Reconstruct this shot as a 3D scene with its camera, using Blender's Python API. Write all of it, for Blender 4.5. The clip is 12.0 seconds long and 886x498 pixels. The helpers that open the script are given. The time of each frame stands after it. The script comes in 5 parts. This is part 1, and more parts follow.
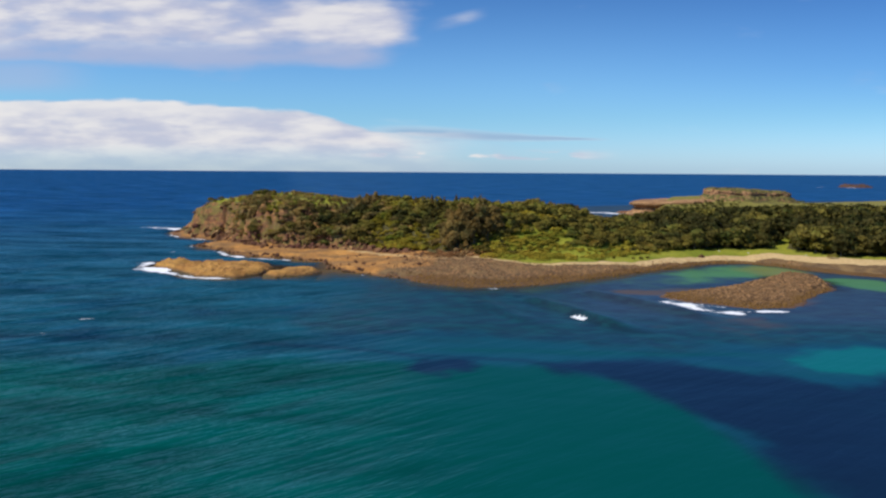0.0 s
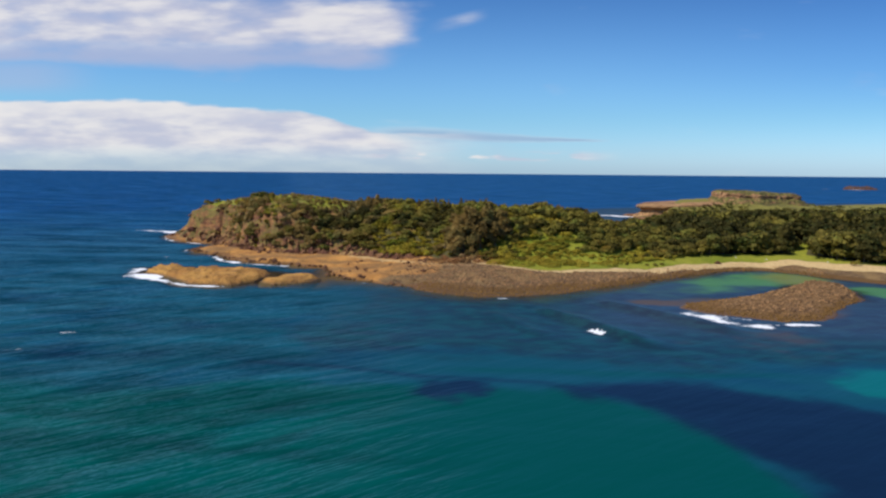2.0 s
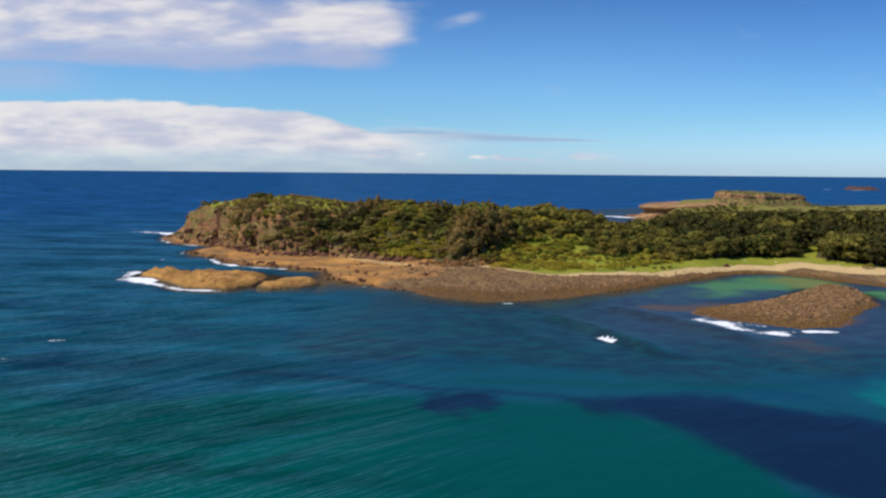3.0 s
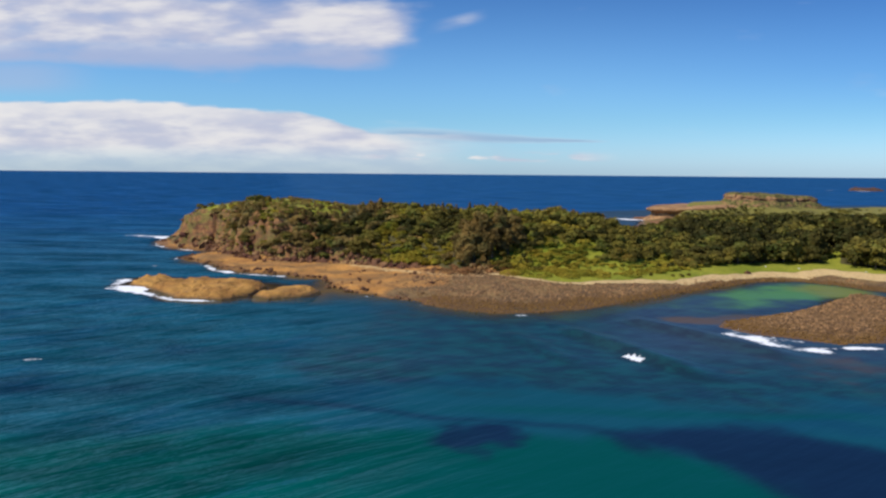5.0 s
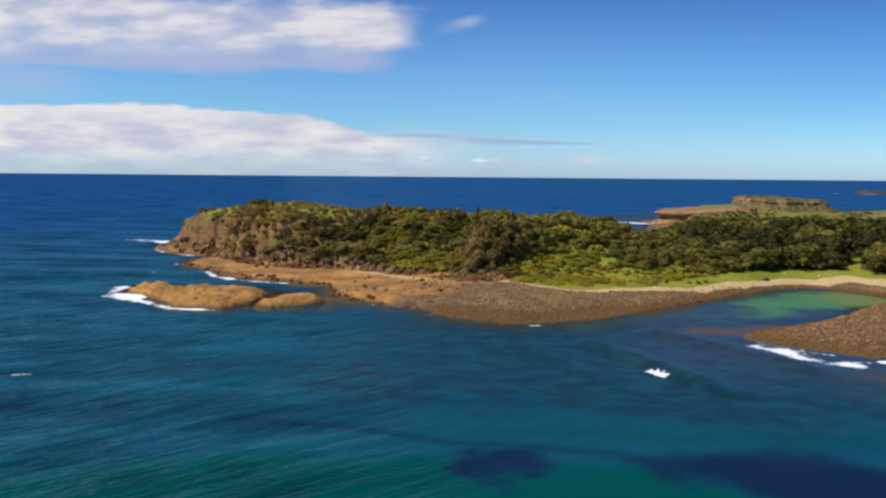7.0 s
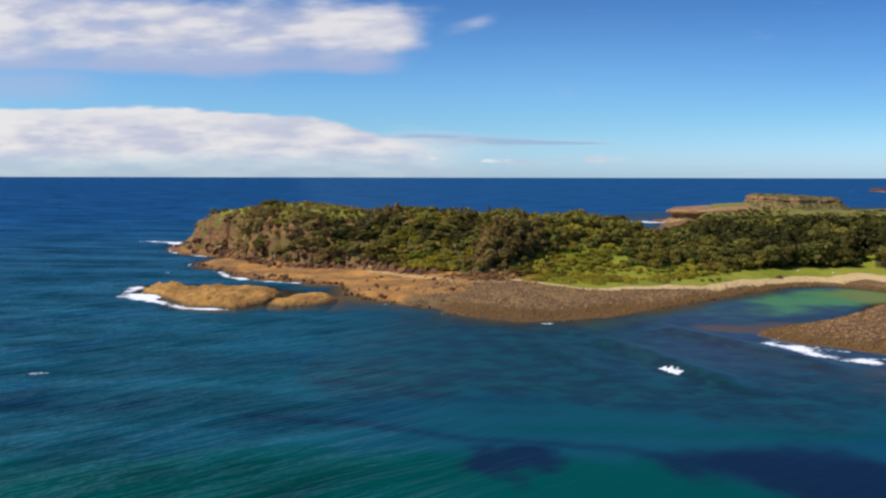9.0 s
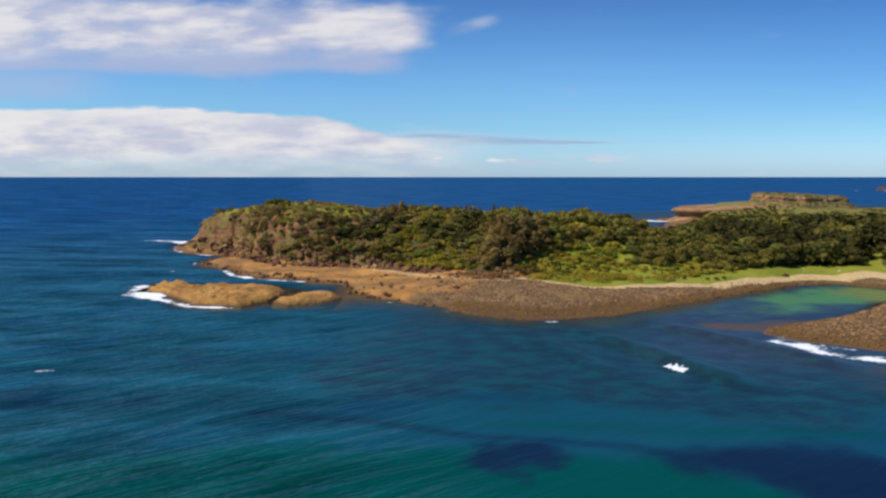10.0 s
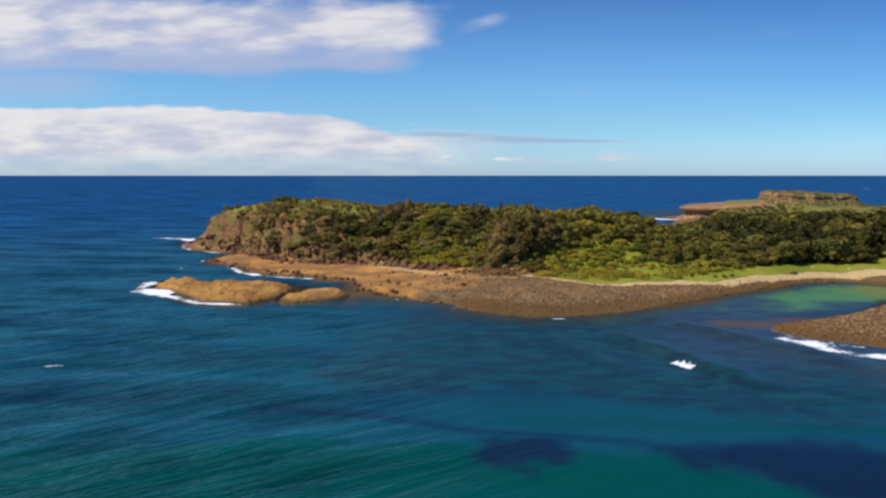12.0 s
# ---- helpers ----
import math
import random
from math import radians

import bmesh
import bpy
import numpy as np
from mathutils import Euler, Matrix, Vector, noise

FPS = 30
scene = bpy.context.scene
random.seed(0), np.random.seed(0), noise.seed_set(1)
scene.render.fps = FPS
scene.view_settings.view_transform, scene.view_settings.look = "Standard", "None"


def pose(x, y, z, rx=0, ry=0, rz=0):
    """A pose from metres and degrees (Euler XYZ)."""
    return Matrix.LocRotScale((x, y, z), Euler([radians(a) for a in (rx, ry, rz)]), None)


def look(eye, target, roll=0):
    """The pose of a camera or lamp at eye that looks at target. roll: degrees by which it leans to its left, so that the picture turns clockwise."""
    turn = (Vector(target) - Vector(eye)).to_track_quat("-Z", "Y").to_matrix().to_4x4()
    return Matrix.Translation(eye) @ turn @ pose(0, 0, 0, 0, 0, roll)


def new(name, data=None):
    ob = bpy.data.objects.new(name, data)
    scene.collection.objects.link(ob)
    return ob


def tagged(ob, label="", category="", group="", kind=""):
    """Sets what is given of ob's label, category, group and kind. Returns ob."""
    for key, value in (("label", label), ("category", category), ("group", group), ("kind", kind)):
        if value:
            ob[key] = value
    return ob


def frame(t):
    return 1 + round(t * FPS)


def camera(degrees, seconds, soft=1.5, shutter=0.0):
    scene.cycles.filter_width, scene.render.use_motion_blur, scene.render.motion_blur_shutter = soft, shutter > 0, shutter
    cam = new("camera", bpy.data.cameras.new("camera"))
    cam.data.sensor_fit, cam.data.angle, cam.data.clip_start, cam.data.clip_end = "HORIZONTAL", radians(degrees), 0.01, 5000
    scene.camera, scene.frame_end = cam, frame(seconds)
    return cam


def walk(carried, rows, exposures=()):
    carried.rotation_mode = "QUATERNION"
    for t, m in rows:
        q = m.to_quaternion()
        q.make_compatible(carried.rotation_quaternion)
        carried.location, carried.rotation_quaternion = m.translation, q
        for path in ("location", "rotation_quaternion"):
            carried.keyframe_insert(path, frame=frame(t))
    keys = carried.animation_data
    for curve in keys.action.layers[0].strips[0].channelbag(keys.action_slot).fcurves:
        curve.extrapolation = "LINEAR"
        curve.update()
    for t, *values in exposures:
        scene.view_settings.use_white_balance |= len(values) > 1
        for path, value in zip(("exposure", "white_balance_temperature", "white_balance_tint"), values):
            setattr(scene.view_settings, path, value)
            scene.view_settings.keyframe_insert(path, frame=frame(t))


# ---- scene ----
cam = camera(63.3, 12.0, soft=2.4)
PATH = [
    (0, (0.508, -4.906, 40.035), (0.275, -2.932, 39.807), 0.4),
    (0.5, (-0.425, -1.564, 40.101), (-0.658, 0.41, 39.874), 0.5),
    (1, (-1.266, 1.641, 40.217), (-1.5, 3.614, 39.99), 0.5),
    (1.5, (-2.064, 4.739, 40.305), (-2.297, 6.713, 40.078), 0.5),
    (2, (-2.906, 8.076, 40.436), (-3.14, 10.049, 40.211), 0.5),
    (2.5, (-3.839, 11.422, 40.585), (-4.072, 13.395, 40.359), 0.5),
    (3, (-4.9, 14.819, 40.678), (-5.132, 16.793, 40.453), 0.5),
    (5, (-9.236, 28.844, 41.121), (-9.467, 30.817, 40.898), 0.5),
    (5.5, (-10.055, 32.376, 41.263), (-10.286, 34.35, 41.043), 0.5),
    (6, (-11.07, 35.237, 41.556), (-11.301, 37.211, 41.338), 0.5),
    (6.5, (-11.954, 36.793, 41.472), (-12.186, 38.767, 41.256), 0.5),
    (7, (-12.32, 37.307, 41.384), (-12.558, 39.281, 41.168), 0.5),
    (9, (-12.669, 36.847, 40.831), (-12.936, 38.818, 40.617), 0.1),
    (9.5, (-12.421, 36.976, 40.602), (-12.697, 38.945, 40.387), 0.1),
    (10, (-12.464, 36.915, 40.417), (-12.745, 38.883, 40.202), 0.0),
    (10.5, (-12.457, 36.859, 40.256), (-12.743, 38.826, 40.04), 0.0),
    (11, (-12.608, 36.809, 40.168), (-12.899, 38.775, 39.951), -0.0),
    (11.5, (-12.431, 36.721, 40.084), (-12.728, 38.687, 39.866), -0.0),
    (12, (-12.343, 36.73, 39.965), (-12.644, 38.695, 39.746), -0.0),
]
walk(cam, [(t, look(eye, target, roll)) for t, eye, target, roll in PATH])

# ---- light: high sun from the left and a little behind, clear sky with two cloud banks ----
SUN_ELEVATION, SUN_AZIMUTH = radians(52), radians(-118)   # azimuth from +y towards +x
sun_way = Vector((math.sin(SUN_AZIMUTH) * math.cos(SUN_ELEVATION), math.cos(SUN_AZIMUTH) * math.cos(SUN_ELEVATION), math.sin(SUN_ELEVATION)))
sun = new("sun", bpy.data.lights.new("sun", "SUN"))
sun.data.energy, sun.data.angle, sun.data.color = 4.2, radians(0.53), (1.0, 0.94, 0.84)
sun.matrix_world = look(sun_way * 900, (0, 0, 0))
scene.view_settings.exposure = 0.0


class Nodes:
    """Short calls to build a node tree."""

    def __init__(self, tree):
        self.tree = tree
        tree.nodes.clear()

    def add(self, kind, **settings):
        node = self.tree.nodes.new(kind)
        for key, value in settings.items():
            if key == "operation":
                node.operation = value
            elif key == "blend":
                node.data_type, node.blend_type = "RGBA", value
            elif key == "attribute":
                node.attribute_name = value
            elif key == "clamp":
                node.use_clamp = value
        return node

    def put(self, value, socket):
        if hasattr(value, "is_output"):
            self.tree.links.new(value, socket)
        else:
            socket.default_value = value

    def math(self, operation, a, b=0.0, c=0.0, clamp=False):
        node = self.add("ShaderNodeMath", operation=operation, clamp=clamp)
        for value, socket in zip((a, b, c), node.inputs):
            self.put(value, socket)
        return node.outputs[0]

    def ramp(self, value, low, high, to_low=0.0, to_high=1.0):
        node = self.add("ShaderNodeMapRange")
        node.interpolation_type = "SMOOTHSTEP"
        for v, k in ((value, 0), (low, 1), (high, 2), (to_low, 3), (to_high, 4)):
            self.put(v, node.inputs[k])
        return node.outputs[0]

    def mix(self, factor, a, b, blend="MIX"):
        node = self.add("ShaderNodeMix", blend=blend)
        self.put(factor, node.inputs[0])
        for value, k in ((a, 6), (b, 7)):
            self.put((*value, 1.0) if isinstance(value, tuple) and len(value) == 3 else value, node.inputs[k])
        return node.outputs[2]

    def noise(self, vector, scale, detail=4.0, rough=0.55, colour=False):
        node = self.add("ShaderNodeTexNoise")
        self.put(vector, node.inputs["Vector"])
        self.put(scale, node.inputs["Scale"]), self.put(detail, node.inputs["Detail"]), self.put(rough, node.inputs["Roughness"])
        return node.outputs[1 if colour else 0]

    def voronoi(self, vector, scale, feature="F1", out=0):
        node = self.add("ShaderNodeTexVoronoi")
        node.feature = feature
        self.put(vector, node.inputs["Vector"]), self.put(scale, node.inputs["Scale"])
        return node.outputs[out]

    def mapped(self, vector, scale=(1, 1, 1), turn=0.0, shift=(0, 0, 0)):
        node = self.add("ShaderNodeMapping")
        self.put(vector, node.inputs[0])
        node.inputs[1].default_value, node.inputs[2].default_value, node.inputs[3].default_value = shift, (0, 0, turn), scale
        return node.outputs[0]

    def attr(self, name):
        return self.add("ShaderNodeAttribute", attribute=name).outputs["Fac"]

    def math3(self, a, b, size):
        node = self.add("ShaderNodeVectorMath", operation="MULTIPLY_ADD")
        self.put(b, node.inputs[0]), self.put((size, size, size), node.inputs[1]), self.put(a, node.inputs[2])
        return node.outputs[0]

    def place(self):
        return self.add("ShaderNodeNewGeometry").outputs["Position"]

    def bump(self, height, strength, distance):
        node = self.add("ShaderNodeBump")
        self.put(strength, node.inputs["Strength"]), self.put(distance, node.inputs["Distance"]), self.put(height, node.inputs["Height"])
        return node.outputs[0]


def build_world():
    world = bpy.data.worlds.new("sky")
    scene.world = world
    world.use_nodes = True
    n = Nodes(world.node_tree)
    sky = n.add("ShaderNodeTexSky")
    sky.sky_type, sky.sun_disc = "NISHITA", False
    sky.sun_elevation, sky.sun_rotation = SUN_ELEVATION, SUN_AZIMUTH
    sky.air_density, sky.dust_density, sky.ozone_density, sky.altitude = 1.0, 0.3, 2.0, 40
    way = n.add("ShaderNodeTexCoord").outputs["Generated"]
    split = n.add("ShaderNodeSeparateXYZ")
    n.put(way, split.inputs[0])
    x, y, z = split.outputs
    # flat coordinates on a wall of sky ahead: s to the right, q up; round the back they mirror
    ahead = n.math("MAXIMUM", n.math("ABSOLUTE", y), 0.05)
    s, q = n.math("DIVIDE", x, ahead), n.math("DIVIDE", z, ahead)
    flat = n.add("ShaderNodeCombineXYZ")
    n.put(s, flat.inputs[0]), n.put(q, flat.inputs[1])
    flat = flat.outputs[0]
    big = n.noise(n.mapped(flat, (5.2, 13, 1)), 1.0, 4, 0.5)
    fine = n.noise(n.mapped(flat, (9, 34, 1), shift=(3, 1, 0)), 1.0, 5, 0.52)
    puff = n.noise(n.mapped(flat, (15, 80, 1), shift=(7, 2, 0)), 1.0, 4, 0.52)
    wob, curl = n.math("SUBTRACT", big, 0.5), n.math("SUBTRACT", fine, 0.5)
    rag = n.math("ADD", n.math("MULTIPLY", wob, 1.5), n.math("MULTIPLY", curl, 0.9))

    def span(value, low, mid_low, mid_high, high):
        return n.math("MULTIPLY", n.ramp(value, low, mid_low), n.ramp(value, mid_high, high, 1, 0))

    # upper bank: soft body, its top falling to the right, grey-lilac underside drifting lower
    leaning = n.math("ADD", q, n.math("MULTIPLY", n.math("ADD", s, 0.3), 0.02))
    crown = n.math("ADD", q, n.math("MULTIPLY", n.math("ADD", s, 0.3), 0.07))
    body1 = n.math("MULTIPLY", n.math("MULTIPLY", n.ramp(leaning, 0.140, 0.182), n.ramp(crown, 0.208, 0.256, 1, 0)), n.ramp(s, -0.215, -0.105, 1, 0))
    bank1 = n.math("MULTIPLY", n.ramp(n.math("ADD", body1, rag), 0.18, 1.05), 0.95)
    skirt1 = n.math("MULTIPLY", span(leaning, 0.122, 0.150, 0.168, 0.195), span(s, -1.2, -0.85, -0.25, -0.115))
    skirt1 = n.math("MULTIPLY", n.ramp(n.math("ADD", skirt1, rag), 0.25, 1.15), 0.75)
    haze1 = n.math("MULTIPLY", span(q, 0.095, 0.122, 0.135, 0.165), n.ramp(s, -0.74, -0.60, 0.42, 0))
    wisp = n.math("MULTIPLY", span(s, -0.150, -0.11, -0.09, -0.055), span(n.math("SUBTRACT", q, n.math("MULTIPLY", n.math("ADD", s, 0.1), 0.22)), 0.186, 0.196, 0.199, 0.210))
    wisp = n.math("MULTIPLY", wisp, n.ramp(fine, 0.3, 0.7, 0.08, 0.42))
    # lower bank, its top falling to the right into a thin tail
    crest = n.math("ADD", n.math("SUBTRACT", n.ramp(s, -0.60, -0.30, 0.095, 0.0785), n.ramp(s, -0.34, -0.185, 0.0, 0.031)), n.math("MULTIPLY", n.math("SUBTRACT", puff, 0.5), 0.012))
    edge2 = n.ramp(n.math("SUBTRACT", crest, q), -0.001, 0.0045)
    end2 = n.ramp(n.math("ADD", s, n.math("MULTIPLY", rag, 0.12)), -0.19, -0.03, 1, 0)
    foot2 = n.ramp(q, -0.002, 0.036, 0.30, 1)
    bank2 = n.math("MULTIPLY", n.math("MULTIPLY", edge2, end2), foot2)
    bank2 = n.math("MULTIPLY", bank2, n.ramp(fine, 0.25, 0.5, 0.88, 1.0))
    rim2 = n.math("MULTIPLY", n.ramp(n.math("SUBTRACT", crest, q), 0.001, 0.012, 1, 0), n.ramp(s, -0.52, -0.30, 0.0, 0.5))
    lit2 = n.math("MULTIPLY", n.ramp(n.math("SUBTRACT", crest, q), 0.002, 0.030, 1, 0), n.ramp(s, -0.50, -0.33, 0.85, 0.0))
    tail_mid = n.ramp(s, -0.20, 0.06, 0.0465, 0.0385)
    tail = n.ramp(n.math("ABSOLUTE", n.math("SUBTRACT", q, n.math("ADD", tail_mid, n.math("MULTIPLY", curl, 0.006)))), 0.0005, n.ramp(s, -0.16, 0.11, 0.013, 0.0025), 1, 0)
    tail = n.math("MULTIPLY", tail, n.math("MULTIPLY", n.ramp(s, 0.06, 0.115, 1, 0), n.ramp(s, -0.26, -0.16)))
    tail = n.math("MULTIPLY", tail, 0.92)
    # low puffs in a row over the horizon
    row = span(q, 0.008, 0.014, 0.018, 0.026)
    row = n.math("MULTIPLY", row, n.math("MULTIPLY", n.ramp(puff, 0.44, 0.58), span(s, -0.30, -0.20, 0.04, 0.13)))
    cover = n.math("MAXIMUM", n.math("MAXIMUM", n.math("MAXIMUM", bank1, skirt1), n.math("MAXIMUM", haze1, wisp)), n.math("MAXIMUM", bank2, n.math("MAXIMUM", tail, n.math("MULTIPLY", row, 0.9))))
    cover = n.math("MULTIPLY", cover, n.ramp(y, 0.0, 0.2))
    # bright tops, lilac-grey undersides
    shade = n.math("ADD", n.math("MULTIPLY", puff, 0.3), n.math("ADD", n.math("MULTIPLY", fine, 0.6), n.math("MULTIPLY", big, 0.3)))
    white = n.mix(n.ramp(shade, 0.50, 0.72), (5.5, 5.6, 6.9), (8.3, 8.0, 8.0))
    under = n.math("MULTIPLY", n.ramp(n.math("ADD", leaning, n.math("MULTIPLY", wob, 0.05)), 0.150, 0.185, 1, 0), n.ramp(q, 0.095, 0.11))
    white = n.mix(under, white, (4.7, 4.9, 6.6))
    white = n.mix(n.math("MULTIPLY", lit2, bank2), white, (8.5, 8.2, 8.1))
    white = n.mix(n.math("MULTIPLY", rim2, bank2), white, (4.3, 5.1, 6.7))
    white = n.mix(n.math("MULTIPLY", n.math("MULTIPLY", tail, 1.3), n.math("SUBTRACT", 1.0, bank2)), white, (3.3, 4.7, 6.6))
    tint = n.mix(n.ramp(z, -0.01, 0.075), (0.68, 1.02, 1.68), (0.56, 0.94, 1.34))
    tint = n.mix(n.ramp(z, 0.09, 0.30), tint, (0.265, 0.56, 1.00))
    tint = n.mix(n.math("MULTIPLY", n.ramp(s, -0.05, 0.55), n.ramp(q, 0.02, 0.14)), tint, n.mix(1.0, tint, (0.72, 0.80, 0.90), "MULTIPLY"))
    blue = n.mix(1.0, sky.outputs[0], tint, "MULTIPLY")
    out = n.mix(n.math("MULTIPLY", cover, 0.93), blue, white)
    back = n.add("ShaderNodeBackground")
    n.put(out, back.inputs[0])
    back.inputs[1].default_value = 0.1
    n.tree.links.new(back.outputs[0], n.add("ShaderNodeOutputWorld").inputs[0])


build_world()


# ---- plan arithmetic ----
def lattice(ix, iy, seed):
    h = (ix * 374761393 + iy * 668265263 + seed * 1442695041) & 0xFFFFFFFF
    h = ((h ^ (h >> 13)) * 1274126177) & 0xFFFFFFFF
    return ((h ^ (h >> 16)) & 0xFFFF) / 65535.0


def value_noise(x, y, seed=0):
    x, y = np.asarray(x, float), np.asarray(y, float)
    ix, iy = np.floor(x).astype(np.int64), np.floor(y).astype(np.int64)
    fx, fy = x - ix, y - iy
    fx, fy = fx * fx * (3 - 2 * fx), fy * fy * (3 - 2 * fy)
    a, b = lattice(ix, iy, seed), lattice(ix + 1, iy, seed)
    c, d = lattice(ix, iy + 1, seed), lattice(ix + 1, iy + 1, seed)
    return (a * (1 - fx) + b * fx) * (1 - fy) + (c * (1 - fx) + d * fx) * fy


def fbm(x, y, size, octaves=4, seed=0):
    """Cloudy noise from -1 to 1, whose largest lumps are size metres wide."""
    total, weight, amount = 0.0, 1.0, 0.0
    for k in range(octaves):
        total = total + weight * (value_noise(x / size * 2 ** k, y / size * 2 ** k, seed + 17 * k) * 2 - 1)
        amount, weight = amount + weight, weight * 0.55
    return total / amount


def smooth(v, low, high):
    t = np.clip((v - low) / (high - low), 0, 1)
    return t * t * (3 - 2 * t)


def line_distance(x, y, points, closed=False):
    x, y = np.asarray(x, float), np.asarray(y, float)
    best = np.full(x.shape, 1e9)
    ends = list(zip(points, points[1:] + points[:1])) if closed else list(zip(points, points[1:]))
    for (ax, ay), (bx, by) in ends:
        dx, dy = bx - ax, by - ay
        t = np.clip(((x - ax) * dx + (y - ay) * dy) / max(dx * dx + dy * dy, 1e-9), 0, 1)
        best = np.minimum(best, np.hypot(x - ax - t * dx, y - ay - t * dy))
    return best


def inside_distance(x, y, points):
    """Metres inside an outline (negative outside)."""
    x, y = np.asarray(x, float), np.asarray(y, float)
    odd = np.zeros(x.shape, bool)
    for (ax, ay), (bx, by) in zip(points, points[1:] + points[:1]):
        if ay != by:
            odd ^= ((ay > y) != (by > y)) & (x < (bx - ax) * (y - ay) / (by - ay) + ax)
    return np.where(odd, 1, -1) * line_distance(x, y, points, True)


COAST_FRONT = [(-211, 399), (-198, 379), (-188, 371), (-177, 366), (-165, 361), (-158, 351), (-163, 346), (-163, 331), (-141, 315), (-128, 301), (-117, 296), (-101, 292),
               (-93, 286), (-84, 284), (-79, 275), (-76, 266), (-67, 259), (-55, 252), (-45, 247), (-35, 238), (-25, 234), (-18, 231), (-4, 235), (7, 241),
               (17, 250), (31, 264), (51, 283), (65, 296), (77, 307), (92, 309), (103, 303), (111, 293), (121, 284), (133, 277), (160, 258), (230, 215), (330, 170)]
COAST_BACK = [(500, 130), (900, 200), (900, 900), (420, 880), (300, 800), (220, 740), (140, 705), (96, 660), (84, 628), (76, 595), (66, 540), (62, 480),
              (52, 436), (0, 408), (-80, 412), (-140, 428), (-188, 430), (-212, 415)]
COAST = COAST_FRONT + COAST_BACK
HILL = [(-208, 403), (-190, 377), (-163, 368), (-150, 352), (-128, 329), (-110, 322), (-87, 317), (-68, 312), (-50, 306), (-38, 294), (-22, 290), (0, 291), (30, 300),
        (52, 308), (72, 322), (90, 332), (112, 336), (122, 322), (128, 312), (150, 306), (220, 280), (340, 230), (700, 230), (860, 400), (860, 820), (430, 840), (320, 770),
        (230, 715), (150, 685), (118, 657), (108, 628), (100, 592), (82, 540), (71, 480), (58, 428), (0, 398), (-80, 402), (-140, 418), (-186, 422), (-205, 412)]
GRASS = [(-23, 292), (-20, 284), (-7, 277), (5, 276), (32, 286), (43, 290), (65, 308), (81, 317), (94, 318), (107, 322), (120, 311), (143, 302), (170, 285), (240, 250), (360, 205),
         (700, 230), (860, 400), (400, 420), (-23, 330)]
ISLET_LONG = [(-146, 262), (-148, 272), (-138, 275), (-131, 268), (-122, 272), (-108, 273), (-100, 268), (-97, 258), (-99, 246), (-103, 239), (-118, 240), (-126, 248)]
ISLET_SMALL = [(-96, 249), (-92, 262), (-84, 265), (-78, 260), (-79, 250), (-90, 243)]
MOUND = [(44, 224), (46, 231), (56, 237), (69, 246), (82, 259), (90, 269), (100, 272), (105, 262), (100, 244), (88, 228), (76, 211), (66, 208), (56, 215), (50, 217)]


